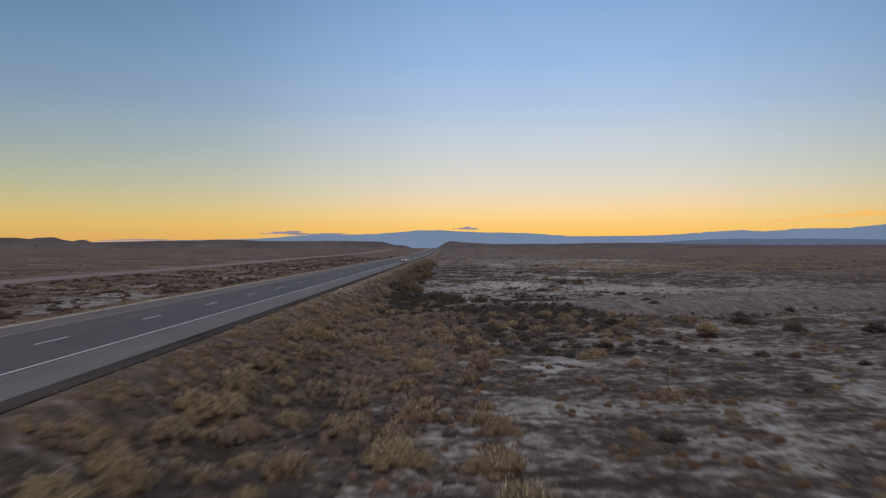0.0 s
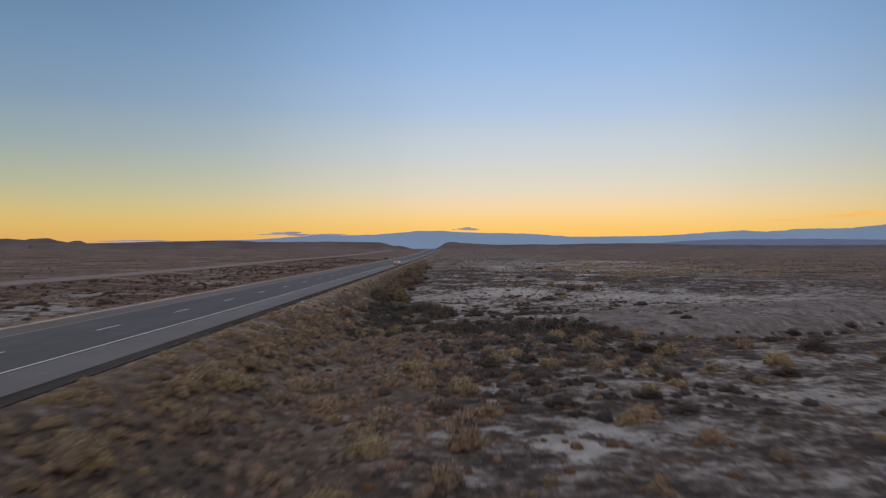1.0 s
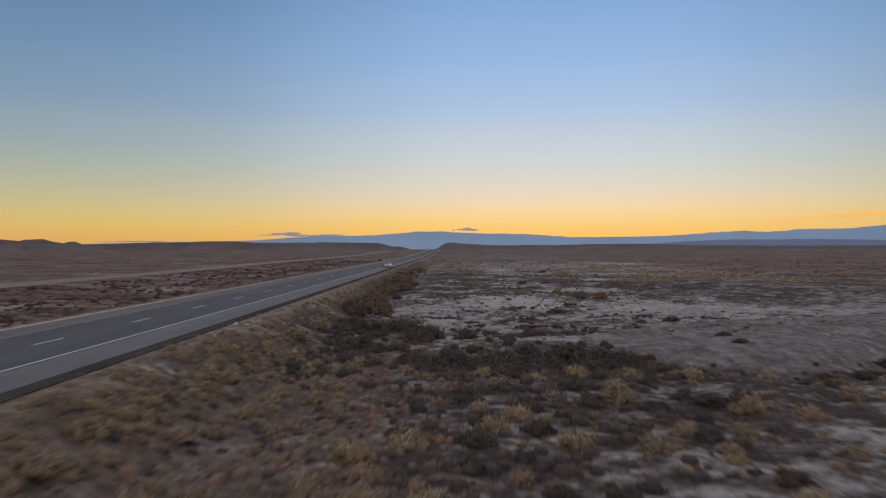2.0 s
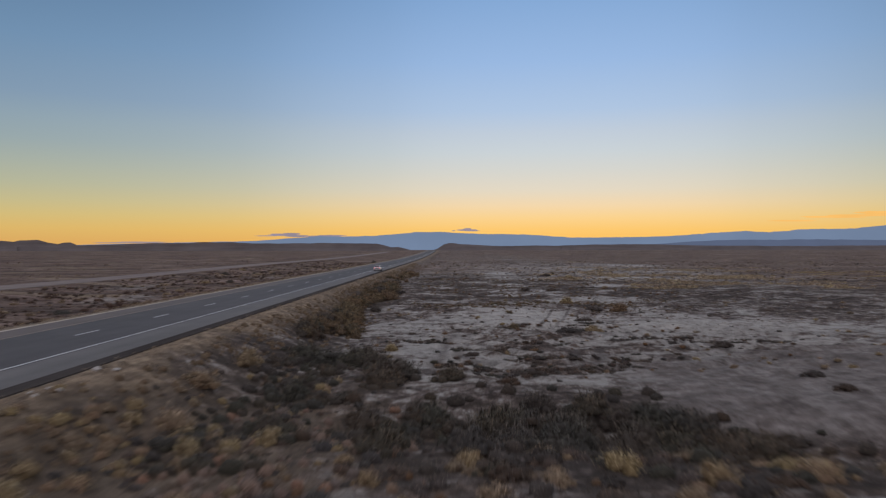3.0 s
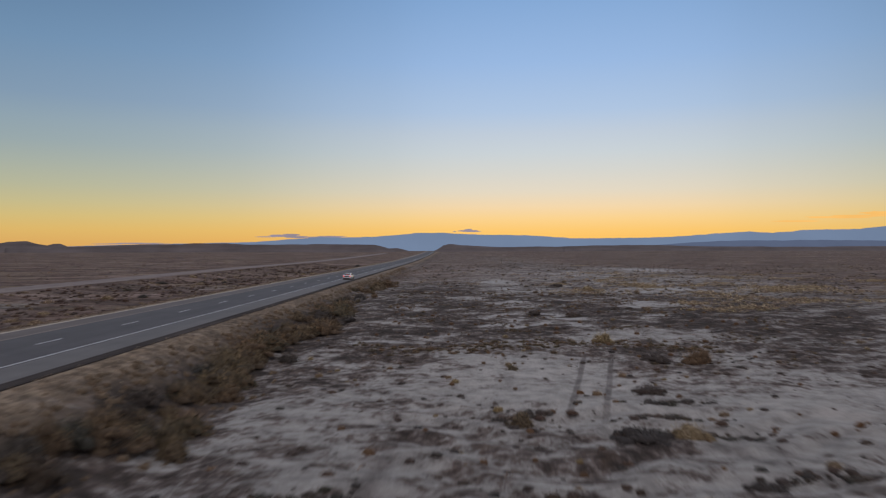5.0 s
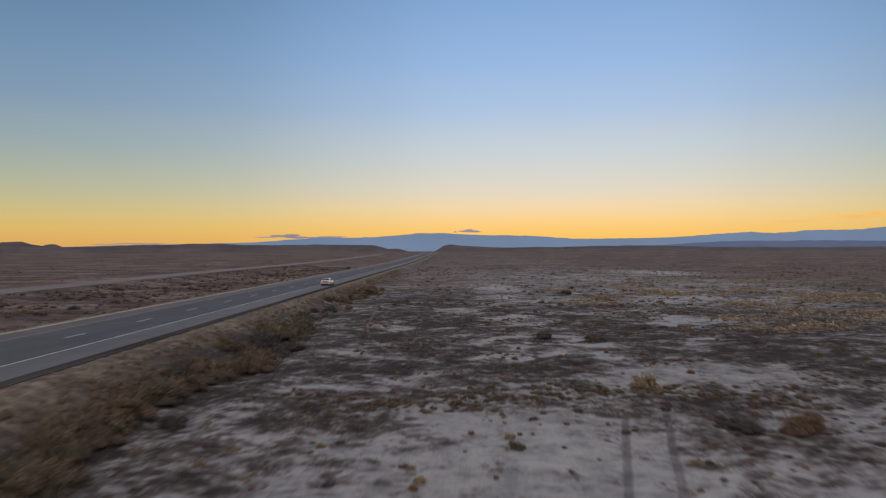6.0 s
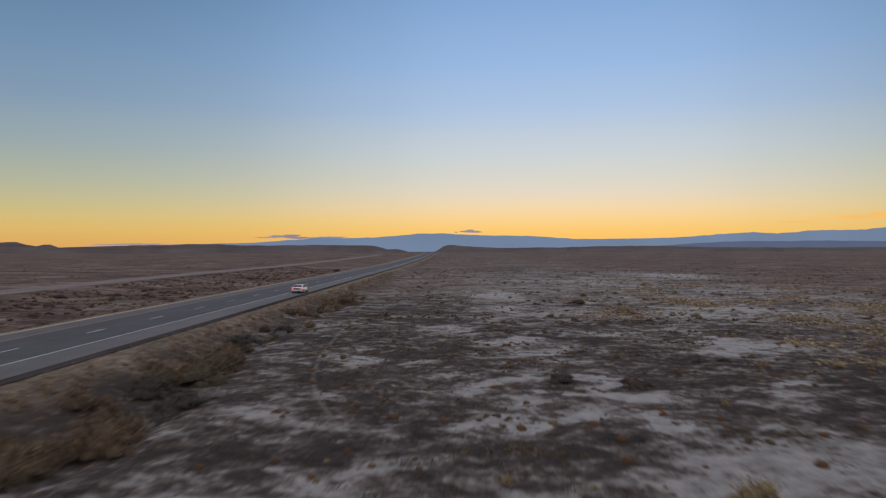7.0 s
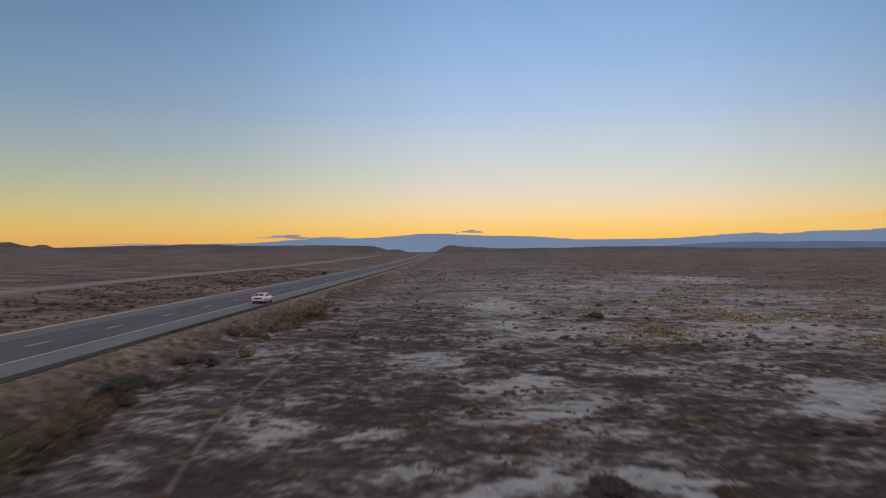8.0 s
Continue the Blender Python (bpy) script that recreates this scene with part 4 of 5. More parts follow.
def shrub_kind(name, seed, mat, label, radius, high, n=540, width=0.028, rise_to=0.5, reach=0.17):
    """One shrub: a woody base and a crown of twigs in uneven lobes. Returned as the parent with two parts."""
    rng = np.random.default_rng(seed)
    tris, nrms, tints, cores = [], [], [], []

    def lobe(twigs, at, tint, shaded_core):
        t, m = dome_normals(twigs)
        tris.append(t + at), nrms.append(m)
        tints.append(np.full(len(t), tint)), cores.append(np.full(len(t), shaded_core))

    middle = np.zeros(3)
    lobe(blades(rng, n // 3, radius * 0.74, high * 0.80, width * 1.1, 1.0, 0.6, reach, 0.8, rise_to), middle, 0.0, 0.0)
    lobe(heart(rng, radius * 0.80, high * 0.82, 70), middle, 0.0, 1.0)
    for k in range(14):
        a, d = k * 2.4 + rng.uniform(0, 0.9), rng.uniform(0.30, 0.86) * radius
        r = radius * rng.uniform(0.24, 0.46)
        rise = max(0.0, 0.78 - d / radius) * rng.uniform(0.5, 1.3)
        at = np.array([math.cos(a) * d, math.sin(a) * d, high * rise])
        lobe(blades(rng, n // 18, r, r * high / radius * rng.uniform(0.9, 1.5), width * 1.6, 1.15, 0.6, 0.06 + reach, 0.8, rise_to), at, rng.uniform(0, 0.22), 0.0)
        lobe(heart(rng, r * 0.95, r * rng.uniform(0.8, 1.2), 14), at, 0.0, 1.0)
    # loose sprays that break the outline
    lobe(blades(rng, n // 3, radius, high, width * 0.8, 1.1, 0.7, 1.2 * reach, 0.9, rise_to), middle, 0.1, 0.0)
    top = new(name, None)
    top.empty_display_size = 0.2
    crown = new("crown", soup("crown", np.concatenate(tris), mat, np.concatenate(tints), np.concatenate(cores), np.concatenate(nrms)))
    stems = blades(rng, 24, radius * 0.7, high * 0.6, 0.02, 0.8, 0.1, 0.8)
    # every stem springs from the one root
    verts = [(0.0, 0.0, -0.03)] + [tuple(v) for t in stems for v in (t[2] + (t[0] - t[1]) * 0.6, t[2] - (t[0] - t[1]) * 0.6)]
    wood = bpy.data.meshes.new("woody_base")
    wood.from_pydata(verts, [], [(0, 2 * k + 1, 2 * k + 2) for k in range(len(stems))])
    wood.materials.append(M_TWIG)
    stem = new("woody_base", wood)
    crown.parent = stem.parent = top
    return tagged(top, label, "shrub")


def plant(kinds, seed, xy, size, group, low=1.0):
    rng = np.random.default_rng(seed)
    for x, y, s in zip(*xy, size):
        src = kinds[rng.integers(0, len(kinds))]
        tall = (s if s < 1.2 else 1.2 + 0.25 * (s - 1.2)) * rng.uniform(0.8, 1.15) * low
        wide = s * rng.uniform(0.85, 1.3)
        m = pose(x, y, float(terrain(x, y)) - 0.05, 0, 0, rng.uniform(0, 360)) @ Matrix.Diagonal((s, wide, tall, 1))
        o = copy_thing(src, m)
        o.matrix_basis = m
        tagged(o, group=group)


def build_shrubs():
    dark = [shrub_kind("greasewood_shrub", 100 + i, M_DARK, "dark grey-brown leafless shrub in the dry wash", 1.0, 1.15, 1350, 0.0115, 0.9, 0.22) for i in range(4)]
    rust = [shrub_kind("tamarisk_shrub", 110 + i, M_RUST, "rust-brown feathery shrub at the foot of the road bank", 1.0, 1.35, 1600, 0.010, 1.3, 0.26) for i in range(4)]
    olive = [shrub_kind("rabbitbrush_shrub", 120 + i, M_RABBIT, "olive-tan rounded dry shrub on the road bank", 1.0, 1.05, 1300, 0.0115, 0.7, 0.16) for i in range(4)]
    brown = [shrub_kind("saltbush_shrub", 130 + i, M_HEATH, "low grey-brown spreading shrub on the salt flats", 1.0, 0.8, 900, 0.013, 0.6, 0.2) for i in range(3)]
    pale = [shrub_kind("bleached_shrub", 140 + i, M_PALE, "bleached pale grey dead shrub beside the ditch", 1.0, 0.9, 800, 0.010, 0.9, 0.26) for i in range(2)]
    rng = np.random.default_rng(7)
    wash = [(16.2, 65.4, 2.04), (19.5, 63.4, 1.79), (14.1, 66.0, 1.57), (22.0, 58.7, 1.42), (24.9, 57.7, 1.17), 
            (34.1, 48.4, 1.6), (30.9, 49.4, 1.6),
            (27.9, 46.2, 1.60), (21.2, 58.9, 1.7), (20.6, 49.7, 1.51), (22.1, 43.1, 1.24), (29.5, 44.3, 1.39), (32.5, 44.9, 1.68), (36.9, 45.1, 1.6), (38.9, 45.8, 1.5), (25.7, 43.4, 1.49), (16.3, 53.8, 1.08), (16.8, 46.0, 1.0)]
    flats = [(12.3, 149.9, 1.5), (12.7, 146.4, 1.7), (14.2, 138.2, 1.5), (13.9, 157.5, 1.2), (13.6, 127.6, 1.5), (13.9, 196.0, 1.6), (28.5, 49.8, 1.5), (32.1, 51.2, 1.3),
             (34.8, 50.2, 1.2), (20.8, 57.0, 1.8), (18.8, 63.7, 1.8), (38.3, 33.2, 0.9), (51.4, 27.1, 1.1), (48.9, 32.2, 1.1), (57.8, 25.9, 1.1)]
    ledge = [(28.4, 56.8, 0.8), (30.1, 59.7, 1.06), (31.2, 70.4, 1.0), (26.7, 68.2, 0.85), (28.9, 68.7, 0.79), (36.8, 83.0, 1.5), (39.4, 76.7, 0.88), (44.0, 74.9, 0.68), (47.0, 71.4, 1.08), (47.0, 57.4, 0.85), (46.9, 53.9, 0.78),
             (39.9, 93.3, 1.3), (43.3, 103.6, 1.2), (41.6, 130.3, 0.9), (49.7, 193.7, 1.5), (17.1, 124.3, 1.2), (15.5, 127.6, 1.4), (16.2, 124.3, 1.4), (16.3, 122.4, 1.4), (41.6, 129.3, 1.2), (37.4, 131.0, 1.1), (48.6, 138.6, 0.8), (50.2, 138.2, 0.7)]
    foot = [(15.5, 119.5, 2.0), (13.4, 114.8, 1.8), (12.4, 102.2, 1.8), (12.5, 91.0, 1.40), (13.2, 81.0, 1.54), (11.8, 78.6, 1.10), (12.9, 96.1, 2.2), (12.3, 99.4, 2.0), (12.1, 105.2, 2.0), (12.4, 109.0, 2.0),
            (13.7, 114.4, 2.0), (15.8, 118.2, 1.9), (14.8, 134.5, 1.7), (14.1, 182.1, 1.9), (14.9, 191.8, 2.0), (13.2, 187.4, 1.6), (14.7, 132.2, 2.2), (13.4, 129.6, 1.9), (15.0, 135.8, 1.8), (14.1, 140.0, 1.6), (15.0, 193.5, 1.5), (31.3, 85.4, 0.75), (46.2, 103.1, 1.3)]
    bank = [(12.2, 46.5, 1.0), (11.4, 52.7, 1.1), (11.9, 59.4, 1.1), (20.2, 70.0, 0.67), (38.9, 83.2, 1.1), (41.1, 112.0, 1.2), (14.4, 179.2, 0.99), (11.4, 176.7, 0.96), (52.7, 177.8, 1.3), (51.9, 136.3, 0.62),
            (11.4, -15.0, 1.01), (11.1, -10.2, 0.74), (13.0, -12.7, 0.70), (13.9, -11.0, 0.76), (12.4, -9.1, 0.82), (11.6, -5.6, 0.93), (11.1, 1.8, 1.02), (11.7, 13.6, 0.97), (17.1, -6.9, 0.78), (18.8, -8.7, 1.03),
            (12.5, 0.3, 0.70), (32.4, 16.8, 0.83), (28.5, 2.7, 0.45), (31.3, -1.5, 0.73), (32.7, -5.7, 0.47), (43.2, 26.1, 0.9), (28.1, -8.1, 0.40)]
    near = [(19.2, 11.7, 0.89), (31.2, 24.1, 0.84), (37.9, 31.6, 1.0), (32.1, 33.8, 1.0), (28.3, 24.8, 0.85), (25.3, 27.4, 0.84), (11.2, 18.2, 1.04), (11.8, 14.0, 0.88), (10.6, 11.0, 0.69), (43.1, 25.6, 1.02),
            (44.4, 34.1, 0.90), (20.3, 21.7, 0.78)]

    def lined(kinds, seed, rows, group, low=1.0):
        x, y, r = zip(*rows)
        plant(kinds, seed, (x, y), r, group, low)

    lined(dark, 71, wash, "shrubs in the wash")
    lined(dark, 72, flats, "shrubs in the wash")
    lined(brown, 78, ledge, "shrubs on the salt flats", 0.62)
    lined(rust, 73, foot, "shrubs at the foot of the bank")
    lined(olive, 74, bank, "shrubs on the bank")
    lined(olive, 75, near, "shrubs on the flats")
    lined(pale, 79, [(12.6, 152, 0.8), (14.0, 156, 0.9), (15.5, 163, 0.7), (11.5, 145, 0.7), (17.1, 127.3, 0.9), (13.0, 149, 0.6), (16.0, 121, 0.8), (15.0, 69.5, 0.6)], "bleached shrubs")
    # looser ones between them
    x = np.concatenate([rng.uniform(19, 38, 22), rng.uniform(38, 110, 22)])
    y = wash_line(x) + rng.normal(0.6, 1.8, len(x)) * np.where(x > 38, 0.6, 1)
    plant(dark, 81, (x, y), rng.uniform(0.6, 1.2, len(x)) * np.where(x > 38, 0.7, 1), "shrubs in the wash")
    x = rng.uniform(23, 37, 9)
    plant(dark, 91, (x, wash_line(x) + rng.uniform(-1.5, 2.5, 9)), rng.uniform(1.1, 1.6, 9), "shrubs in the wash", 1.1)
    x = rng.uniform(24, 46, 14)
    plant(dark + olive, 89, (x, wash_line(x) - 6.5 + rng.normal(0, 2.2, 14)), rng.uniform(0.5, 1.0, 14), "shrubs in the wash", 0.85)
    y = rng.uniform(63, 84, 14)
    x = np.where(y < 72, rng.uniform(13.5, 20.0, 14), 13.0 + rng.normal(0, 1.2, 14))
    plant(dark + rust[:1], 82, (x, y), rng.uniform(0.7, 1.3, 14), "shrubs in the wash")
    y = np.concatenate([rng.uniform(78, 128, 34), rng.uniform(128, 146, 8), rng.uniform(150, 210, 22)])
    x = 13.3 + rng.normal(0, 1.3, len(y))
    plant(rust + dark[:1], 83, (x, y), rng.uniform(0.6, 1.2, len(y)) * np.where(y > 130, 0.75, 1), "shrubs at the foot of the bank")
    spaced = []
    while len(spaced) < 112:
        x, y = 10.5 + 12.5 * rng.uniform() ** 1.5, rng.uniform(-27, 47)
        r = rng.uniform(0.5, 1.15) * (0.7 if y > 24 else 1.0 if y > 4 else 1.2)
        if all((x - a) ** 2 + (y - b) ** 2 > (1.0 * (r + c)) ** 2 for a, b, c in spaced):
            spaced.append((x, y, r))
    lined(olive, 84, spaced, "shrubs on the bank", 0.92)
    thicket = []
    while len(thicket) < 85:
        x, y = 29 + 5.5 * rng.normal(), rng.uniform(8, 43)
        r = rng.uniform(0.38, 0.95)
        if x > 20.5 and ((x - 27) / 4.2) ** 2 + ((y - 8.3) / 3.0) ** 2 > 1 and all((x - a) ** 2 + (y - b) ** 2 > (0.9 * (r + c)) ** 2 for a, b, c in thicket):
            thicket.append((x, y, r))
    lined(olive[:3] + dark[:1] + brown, 92, thicket, "shrubs on the flats", 0.85)
    x, y = rng.uniform(24, 75, 26), rng.uniform(-10, 44, 26)
    plant(olive + brown, 85, (x, y), rng.uniform(0.35, 0.65, 26), "shrubs on the flats")
    x, y = rng.uniform(30, 120, 26), rng.uniform(100, 230, 26)
    plant(olive + brown + rust, 86, (x, y), rng.uniform(0.35, 0.75, 26), "shrubs on the salt flats", 0.75)
    x, y = rng.uniform(-44, -11, 40), rng.uniform(20, 300, 40)
    plant(dark + olive, 87, (x, y), rng.uniform(0.6, 1.4, 40), "shrubs in the median", 0.65)
    plant(dark, 88, ([-9.5, -10.5], [328, 331]), [1.2, 1.0], "shrubs in the median")
    for o in dark + rust + olive + brown + pale:
        for c in list(o.children):
            bpy.data.objects.remove(c)
        bpy.data.objects.remove(o)


build_shrubs()


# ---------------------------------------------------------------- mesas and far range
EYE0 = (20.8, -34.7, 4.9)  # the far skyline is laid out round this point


def ridge(name, line, mat, label, depth, base=-3.0, rough=0.06, seed=0, step=8.0, cap=0.45):
    """A ridge along a line of (x, y, height): a steep cap rock over a flaring slope, seen from the front, closed at the back."""
    pts = []
    for (xa, ya, ha), (xb, yb, hb) in zip(line, line[1:]):
        k = max(1, int(abs(xb - xa) / step))
        for i in range(k):
            f = i / k
            pts.append((xa + (xb - xa) * f, ya + (yb - ya) * f, ha + (hb - ha) * f))
    pts.append(line[-1])
    bm = bmesh.new()
    rows = []
    for x, y, h in pts:
        j = noise.noise(Vector((x / 40, seed * 7.1, 0))) * rough + noise.noise(Vector((x / 11, seed * 3.3, 4))) * rough * 0.4
        g = noise.noise(Vector((x / 26, seed * 5.7, 9))) * 0.35 + noise.noise(Vector((x / 9, seed * 2.7, 2))) * 0.2
        t = h * (1 + j)
        d = depth * (1 + g)
        prof = ((-d, base), (-d * 0.45, base + (t - base) * 0.35), (-d * 0.12, base + (t - base) * (1 - cap * 0.45)), (-d * 0.05, t), (depth * 0.9, t * 0.97), (depth * 2.0, base))
        far = math.hypot(x - EYE0[0], y - EYE0[1])
        rows.append([bm.verts.new((EYE0[0] + (x - EYE0[0]) * (1 + o / far), EYE0[1] + (y - EYE0[1]) * (1 + o / far), z)) for o, z in prof])
    for a, b in zip(rows, rows[1:]):
        for k in range(5):
            bm.faces.new((a[k], b[k], b[k + 1], a[k + 1]))
    bm.faces.new(rows[0][::-1]), bm.faces.new(rows[-1])
    bmesh.ops.recalc_face_normals(bm, faces=bm.faces)
    me = bpy.data.meshes.new(name)
    bm.to_mesh(me), bm.free()
    me.materials.append(mat)
    for p in me.polygons:
        p.use_smooth = True
    ob = new(name, me)
    return tagged(ob, label, "hills", kind="structure")


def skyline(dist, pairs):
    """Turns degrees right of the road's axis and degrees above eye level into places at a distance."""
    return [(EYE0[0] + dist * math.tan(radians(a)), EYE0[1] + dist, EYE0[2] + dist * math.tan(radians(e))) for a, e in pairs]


def build_far():
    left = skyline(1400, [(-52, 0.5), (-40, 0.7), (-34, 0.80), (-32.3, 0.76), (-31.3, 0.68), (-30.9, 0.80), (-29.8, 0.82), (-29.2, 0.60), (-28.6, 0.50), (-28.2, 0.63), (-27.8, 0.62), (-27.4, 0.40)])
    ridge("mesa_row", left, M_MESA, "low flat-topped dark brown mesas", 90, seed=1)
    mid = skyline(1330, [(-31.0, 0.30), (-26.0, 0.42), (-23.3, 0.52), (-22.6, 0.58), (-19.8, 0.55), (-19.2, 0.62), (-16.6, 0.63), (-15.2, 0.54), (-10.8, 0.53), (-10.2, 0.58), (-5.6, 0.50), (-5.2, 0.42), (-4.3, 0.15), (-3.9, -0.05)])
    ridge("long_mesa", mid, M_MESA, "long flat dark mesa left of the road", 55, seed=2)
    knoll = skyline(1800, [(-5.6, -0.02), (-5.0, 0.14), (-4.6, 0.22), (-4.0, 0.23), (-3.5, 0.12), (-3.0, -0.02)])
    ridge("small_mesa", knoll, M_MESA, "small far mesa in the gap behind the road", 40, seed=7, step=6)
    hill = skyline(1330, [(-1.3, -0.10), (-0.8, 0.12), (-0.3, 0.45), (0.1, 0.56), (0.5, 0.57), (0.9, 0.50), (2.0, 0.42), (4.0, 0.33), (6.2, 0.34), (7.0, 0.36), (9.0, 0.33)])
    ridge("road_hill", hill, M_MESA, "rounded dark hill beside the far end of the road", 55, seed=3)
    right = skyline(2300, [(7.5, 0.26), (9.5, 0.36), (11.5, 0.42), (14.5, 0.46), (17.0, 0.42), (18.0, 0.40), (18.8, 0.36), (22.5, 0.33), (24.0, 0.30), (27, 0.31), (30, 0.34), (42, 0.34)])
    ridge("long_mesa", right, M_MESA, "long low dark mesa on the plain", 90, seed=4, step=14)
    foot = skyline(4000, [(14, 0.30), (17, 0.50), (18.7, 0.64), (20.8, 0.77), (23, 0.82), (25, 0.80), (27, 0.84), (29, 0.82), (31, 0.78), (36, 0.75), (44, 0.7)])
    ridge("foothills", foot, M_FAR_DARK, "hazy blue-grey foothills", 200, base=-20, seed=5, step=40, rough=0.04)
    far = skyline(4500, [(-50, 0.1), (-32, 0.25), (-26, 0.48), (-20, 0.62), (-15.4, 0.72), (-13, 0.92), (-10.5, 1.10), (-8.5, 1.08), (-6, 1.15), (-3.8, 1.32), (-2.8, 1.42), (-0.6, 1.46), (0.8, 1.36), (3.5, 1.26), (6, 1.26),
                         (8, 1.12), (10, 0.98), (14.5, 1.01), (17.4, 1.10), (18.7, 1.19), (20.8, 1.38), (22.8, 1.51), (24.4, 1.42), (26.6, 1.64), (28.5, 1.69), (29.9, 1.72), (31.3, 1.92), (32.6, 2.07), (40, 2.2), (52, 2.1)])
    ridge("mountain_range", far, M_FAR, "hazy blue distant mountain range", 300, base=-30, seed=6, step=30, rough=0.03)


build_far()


# ---------------------------------------------------------------- the parked car
def part(name, bm, mat, parent, label="", smooth_faces=True):
    """Links a bmesh as one mesh object under a thing or a part."""
    me = bpy.data.meshes.new(name)
    bmesh.ops.recalc_face_normals(bm, faces=bm.faces)
    bm.to_mesh(me), bm.free()
    me.materials.append(mat)
    for p in me.polygons:
        p.use_smooth = smooth_faces
    ob = new(name, me)
    ob.parent = parent
    if label:
        ob["label"] = label
    return ob


def loft(sections, close=True):
    """A skin over sections, each a ring of points with the same count."""
    bm = bmesh.new()
    rings = [[bm.verts.new(p) for p in s] for s in sections]
    n = len(rings[0])
    for a, b in zip(rings, rings[1:]):
        for i in range(n):
            bm.faces.new((a[i], a[(i + 1) % n], b[(i + 1) % n], b[i]))
    if close:
        bm.faces.new(rings[0][::-1]), bm.faces.new(rings[-1])
    return bm


def box(x0, x1, y0, y1, z0, z1, bevel=0.02):
    bm = bmesh.new()
    bmesh.ops.create_cube(bm, size=1, matrix=Matrix.LocRotScale(((x0 + x1) / 2, (y0 + y1) / 2, (z0 + z1) / 2), None, (x1 - x0, y1 - y0, z1 - z0)))
    if bevel:
        bmesh.ops.bevel(bm, geom=bm.edges[:], offset=bevel, segments=2, affect="EDGES")
    return bm


def turned(profile, n=28):
    """A body of revolution about the x axis from (x, radius) pairs."""
    return loft([[(x, r * math.cos(2 * math.pi * i / n), r * math.sin(2 * math.pi * i / n)) for i in range(n)] for x, r in profile])


def quad_panel(corners, thick=0.012):
    """A thin pane over four corners, with its own thickness."""
    c = [Vector(v) for v in corners]
    nrm = (c[1] - c[0]).cross(c[3] - c[0]).normalized() * thick
    return loft([[tuple(v) for v in c], [tuple(v + nrm) for v in c]])


def build_car():
    car = new("car", None)
    # lower body: half-width, sill, belt height along the length (rear at 0, nose at 4.75)
    ring = []
    for y, w, lo, hi in ((0.0, 0.74, 0.42, 0.84), (0.06, 0.84, 0.30, 0.96), (0.22, 0.885, 0.24, 1.03), (0.95, 0.915, 0.20, 1.04), (1.6, 0.92, 0.19, 1.00), (2.6, 0.92, 0.19, 0.97),
                         (3.4, 0.91, 0.20, 0.95), (4.15, 0.88, 0.22, 0.84), (4.55, 0.80, 0.28, 0.70), (4.72, 0.62, 0.36, 0.58)):
        m = (lo + hi) / 2
        ring.append([(-w * 0.90, y, lo), (w * 0.90, y, lo), (w * 0.98, y, lo + 0.10), (w, y, m), (w * 0.965, y, hi - 0.10), (w * 0.87, y, hi), (w * 0.3, y, hi + 0.02), (-w * 0.3, y, hi + 0.02),
                     (-w * 0.87, y, hi), (-w * 0.965, y, hi - 0.10), (-w, y, m), (-w * 0.98, y, lo + 0.10)])
    body = part("body", loft(ring), M_CAR, car, "white painted steel body")
    # cabin with roof
    cab = []
    for y, w, hi, base in ((0.55, 0.74, 1.05, 1.00), (1.05, 0.70, 1.34, 1.00), (1.45, 0.66, 1.44, 0.98), (2.2, 0.67, 1.455, 0.96), (2.75, 0.67, 1.38, 0.95), (3.45, 0.74, 0.98, 0.92)):
        cab.append([(-0.80, y, base), (0.80, y, base), (w, y, hi - 0.05), (w * 0.86, y, hi), (-w * 0.86, y, hi), (-w, y, hi - 0.05)])
    part("cabin", loft(cab), M_CAR, car, "white roof and pillars")
    part("rear_window", quad_panel([(-0.64, 0.58, 1.07), (0.64, 0.58, 1.07), (0.57, 1.16, 1.385), (-0.57, 1.16, 1.385)], 0.03), M_GLASS, car, "dark tinted rear window")
    part("windscreen", quad_panel([(0.62, 3.42, 1.03), (-0.62, 3.42, 1.03), (-0.55, 2.80, 1.385), (0.55, 2.80, 1.385)], 0.03), M_GLASS, car, "dark windscreen")
    for s in (-1, 1):
        for y0, y1, ya, yb in ((1.15, 2.02, 1.32, 2.02), (2.10, 3.10, 2.10, 2.66)):
            c = [(s * 0.792, y0, 1.03), (s * 0.792, y1, 1.03), (s * 0.685, yb, 1.36), (s * 0.685, ya, 1.36)]
            part("side_window", quad_panel(c if s > 0 else c[::-1], 0.03), M_GLASS, car, "dark side window")
        lamp = box(min(s * 0.56, s * 0.84), max(s * 0.56, s * 0.84), -0.03, 0.09, 0.74, 0.90, 0.02)
        part("tail_lamp", lamp, M_TAIL, car, "lit red tail lamp")
        mirror = box(min(s * 0.90, s * 1.06), max(s * 0.90, s * 1.06), 2.98, 3.10, 0.98, 1.10, 0.03)
        part("wing_mirror", mirror, M_CAR, car)
        for y in (0.92, 3.72):
            tyre = part("wheel", turned([(-0.11, 0.20), (-0.11, 0.30), (-0.08, 0.325), (0.08, 0.325), (0.11, 0.30), (0.11, 0.20)]), M_TYRE, car, "black rubber tyre")
            tyre.location = (s * 0.82, y, 0.325)
            rim = part("rim", turned([(-0.075, 0.05), (-0.10, 0.10), (-0.085, 0.205), (0.085, 0.205), (0.10, 0.10), (0.075, 0.05)], 20), M_RIM, tyre, "silver alloy rim")
            rim.location = (s * 0.03, 0, 0)
    part("third_brake_lamp", box(-0.19, 0.19, 0.60, 0.68, 1.10, 1.155, 0.008), M_TAIL, car, "lit red brake lamp in the rear window")
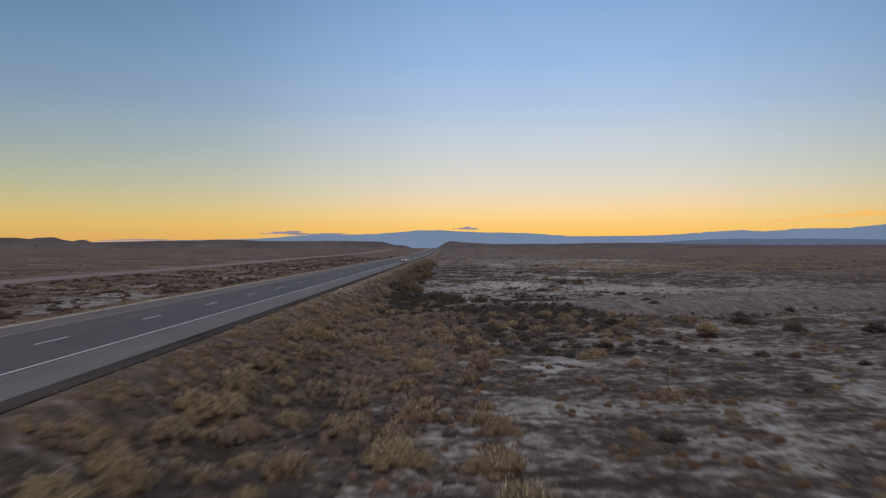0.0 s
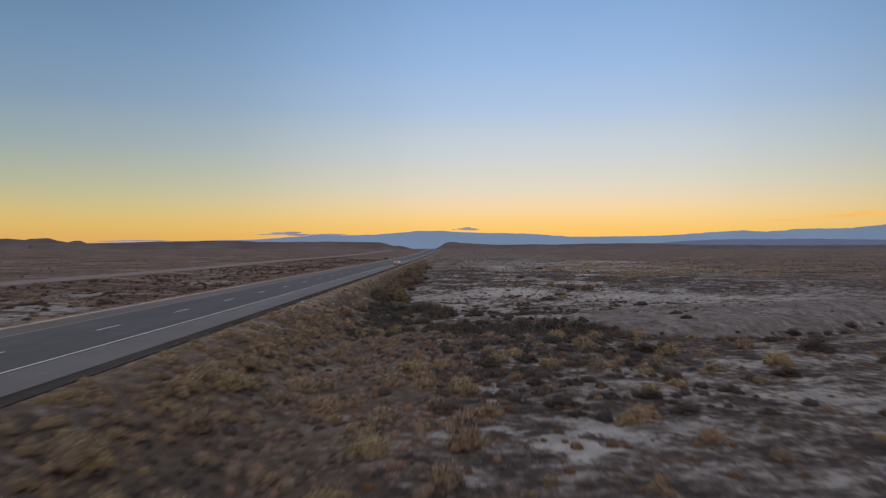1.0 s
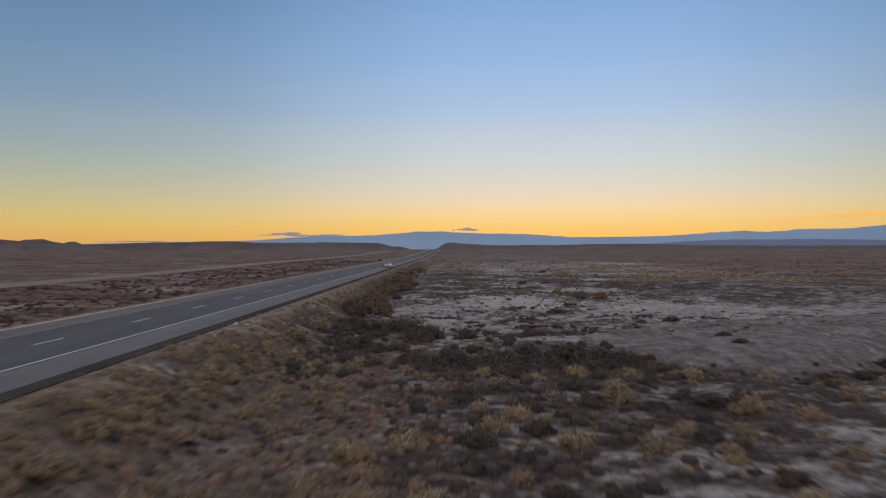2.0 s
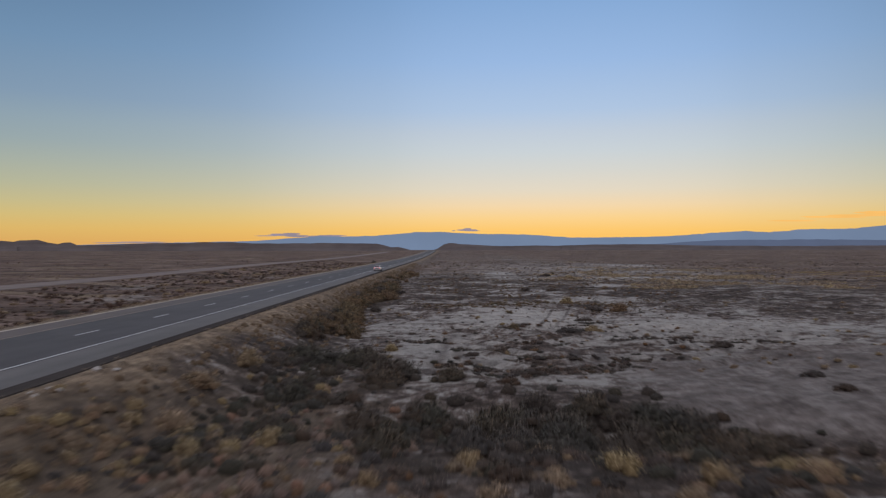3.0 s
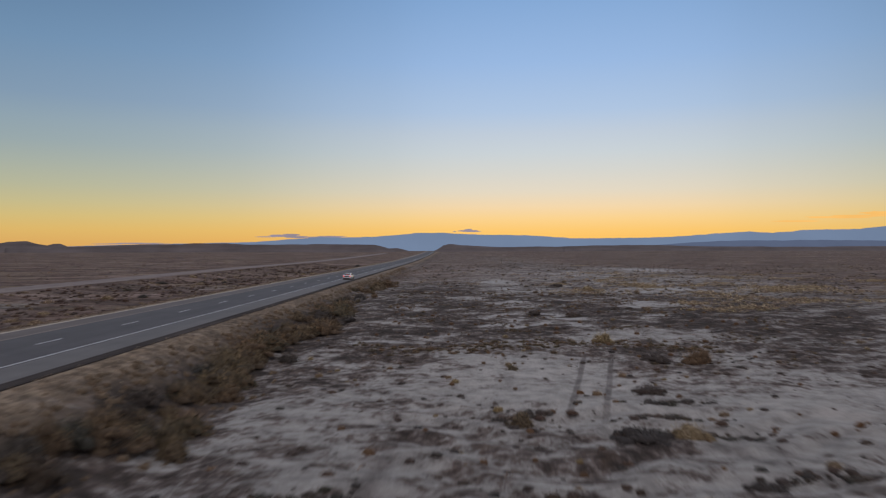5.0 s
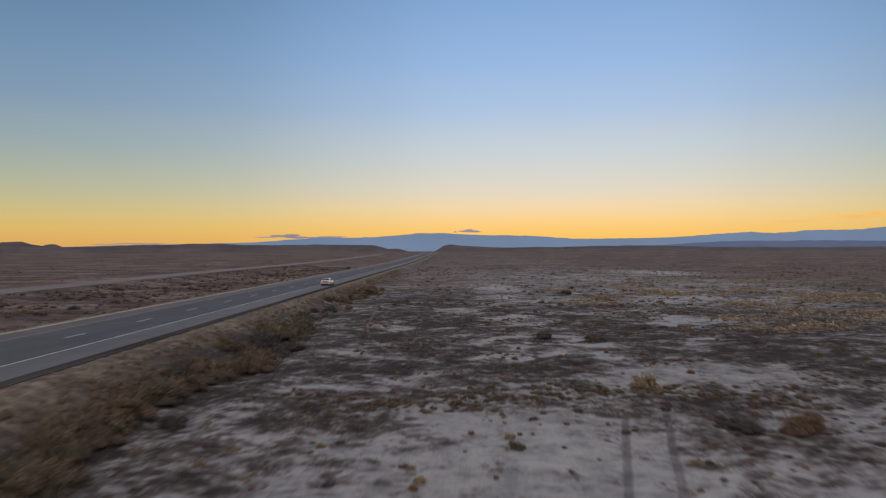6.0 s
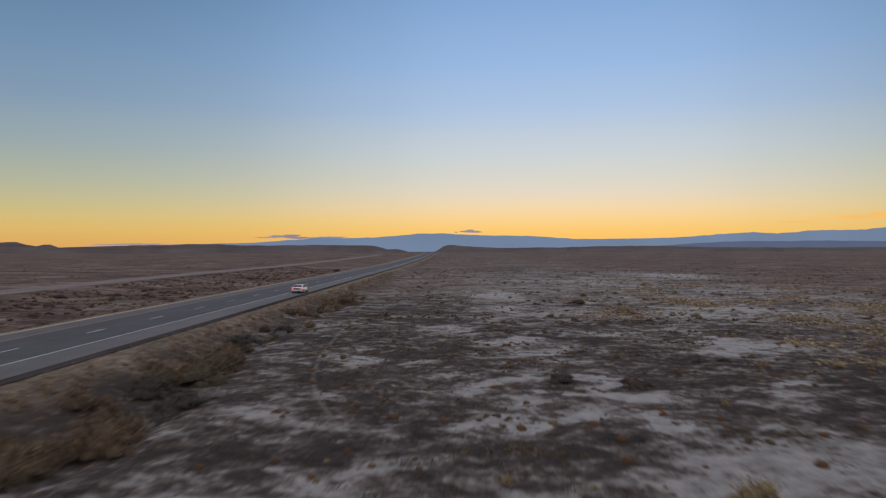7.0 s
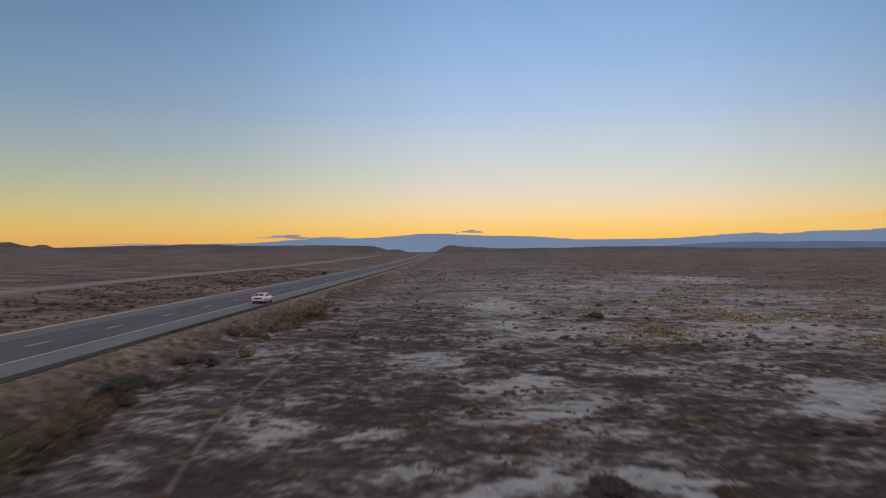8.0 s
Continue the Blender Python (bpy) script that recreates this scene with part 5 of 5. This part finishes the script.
    part("bumper", box(-0.80, 0.80, -0.06, 0.12, 0.36, 0.58, 0.05), M_CAR, car, "white rear bumper")
    part("bumper_insert", box(-0.62, 0.62, -0.075, 0.0, 0.28, 0.38, 0.02), M_TRIM, car, "black lower bumper insert")
    part("trunk_panel", box(-0.555, 0.555, -0.014, 0.05, 0.69, 0.90, 0.015), M_TRIM, car, "dark panel between the tail lamps")
    part("number_plate", box(-0.17, 0.17, -0.085, -0.05, 0.60, 0.70, 0.006), M_PLATE, car, "blank pale number plate")
    car.matrix_basis = pose(5.27, 201.2, -0.03, 0, 0, -1.0) @ Matrix.Diagonal((1.0, 1.0, 0.95, 1))
    tagged(car, "white sedan with lit red tail lamps stopped on the shoulder", "car")


build_car()


# ---------------------------------------------------------------- stones and clouds
def build_stones():
    rng = random.Random(5)
    for i in range(6):
        r = rng.uniform(0.09, 0.2)
        bm = bmesh.new()
        bmesh.ops.create_icosphere(bm, subdivisions=2, radius=r)
        off = Vector((rng.uniform(0, 50), rng.uniform(0, 50), 0))
        for v in bm.verts:
            v.co *= 1 + 0.45 * noise.noise(v.co / r * 0.9 + off)
            v.co.z *= 0.65
        me = bpy.data.meshes.new("stone")
        bm.to_mesh(me), bm.free()
        me.materials.append(M_STONE)
        ob = new("stone", me)
        x, y = 7.9 + rng.uniform(-0.25, 0.5), rng.choice((41, 43.5, 45, 48, 50)) + rng.uniform(-0.8, 0.8)
        ob.matrix_basis = pose(x, y, float(terrain(x, y)) + 0.3 * r, 0, 0, rng.uniform(0, 360))
        tagged(ob, "pale broken stone on the road verge", "stone", "stones on the verge")


build_stones()


def build_clouds():
    """Small flat clouds low over the range, far away."""
    rng = random.Random(9)
    for label, mat, lobes in (
            ("small grey-mauve cloud over the mountains", M_CLOUD, [(1.45, 1.60, 0.75, 0.07), (1.5, 1.68, 0.30, 0.08), (1.9, 1.56, 0.55, 0.05), (0.35, 1.55, 0.14, 0.03)]),
            ("thin flat grey cloud above the mesas", M_CLOUD, [(-13.3, 1.20, 1.1, 0.06), (-12.7, 1.30, 0.6, 0.08), (-14.6, 1.14, 0.9, 0.03), (-12.2, 1.12, 0.9, 0.08), (-13.8, 1.27, 0.5, 0.05), (-9.6, 1.14, 1.1, 0.07), (-10.6, 1.10, 0.9, 0.05)]),
            ("thin bank of cloud on the horizon", M_CLOUD, [(-24.0, 0.62, 2.2, 0.05), (-26.0, 0.58, 1.2, 0.03)]),
            ("thin cloud streak lit orange from below", M_LIT_CLOUD, [(31.5, 3.0, 2.2, 0.12), (28.6, 2.66, 2.4, 0.08), (34.0, 3.25, 2.4, 0.14), (26.0, 2.35, 1.8, 0.05), (30.5, 2.78, 2.6, 0.07), (33.0, 2.85, 2.0, 0.06)])):
        bm = bmesh.new()
        for a, e, w, h in lobes:
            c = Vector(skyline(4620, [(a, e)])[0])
            g = bmesh.ops.create_icosphere(bm, subdivisions=3, radius=1)["verts"]
            off = Vector((rng.uniform(0, 90), rng.uniform(0, 90), 0))
            for v in g:
                k = 1 + 0.5 * noise.noise(Vector((v.co.x * 3, v.co.y * 2, v.co.z * 1.5)) + off)
                v.co = c + Vector((v.co.x * 4620 * radians(w) * k, v.co.y * 60, v.co.z * 4620 * radians(h) * k))
        me = bpy.data.meshes.new("cloud")
        bm.to_mesh(me), bm.free()
        me.materials.append(mat)
        tagged(new("cloud", me), label, "cloud", kind="structure")


build_clouds()
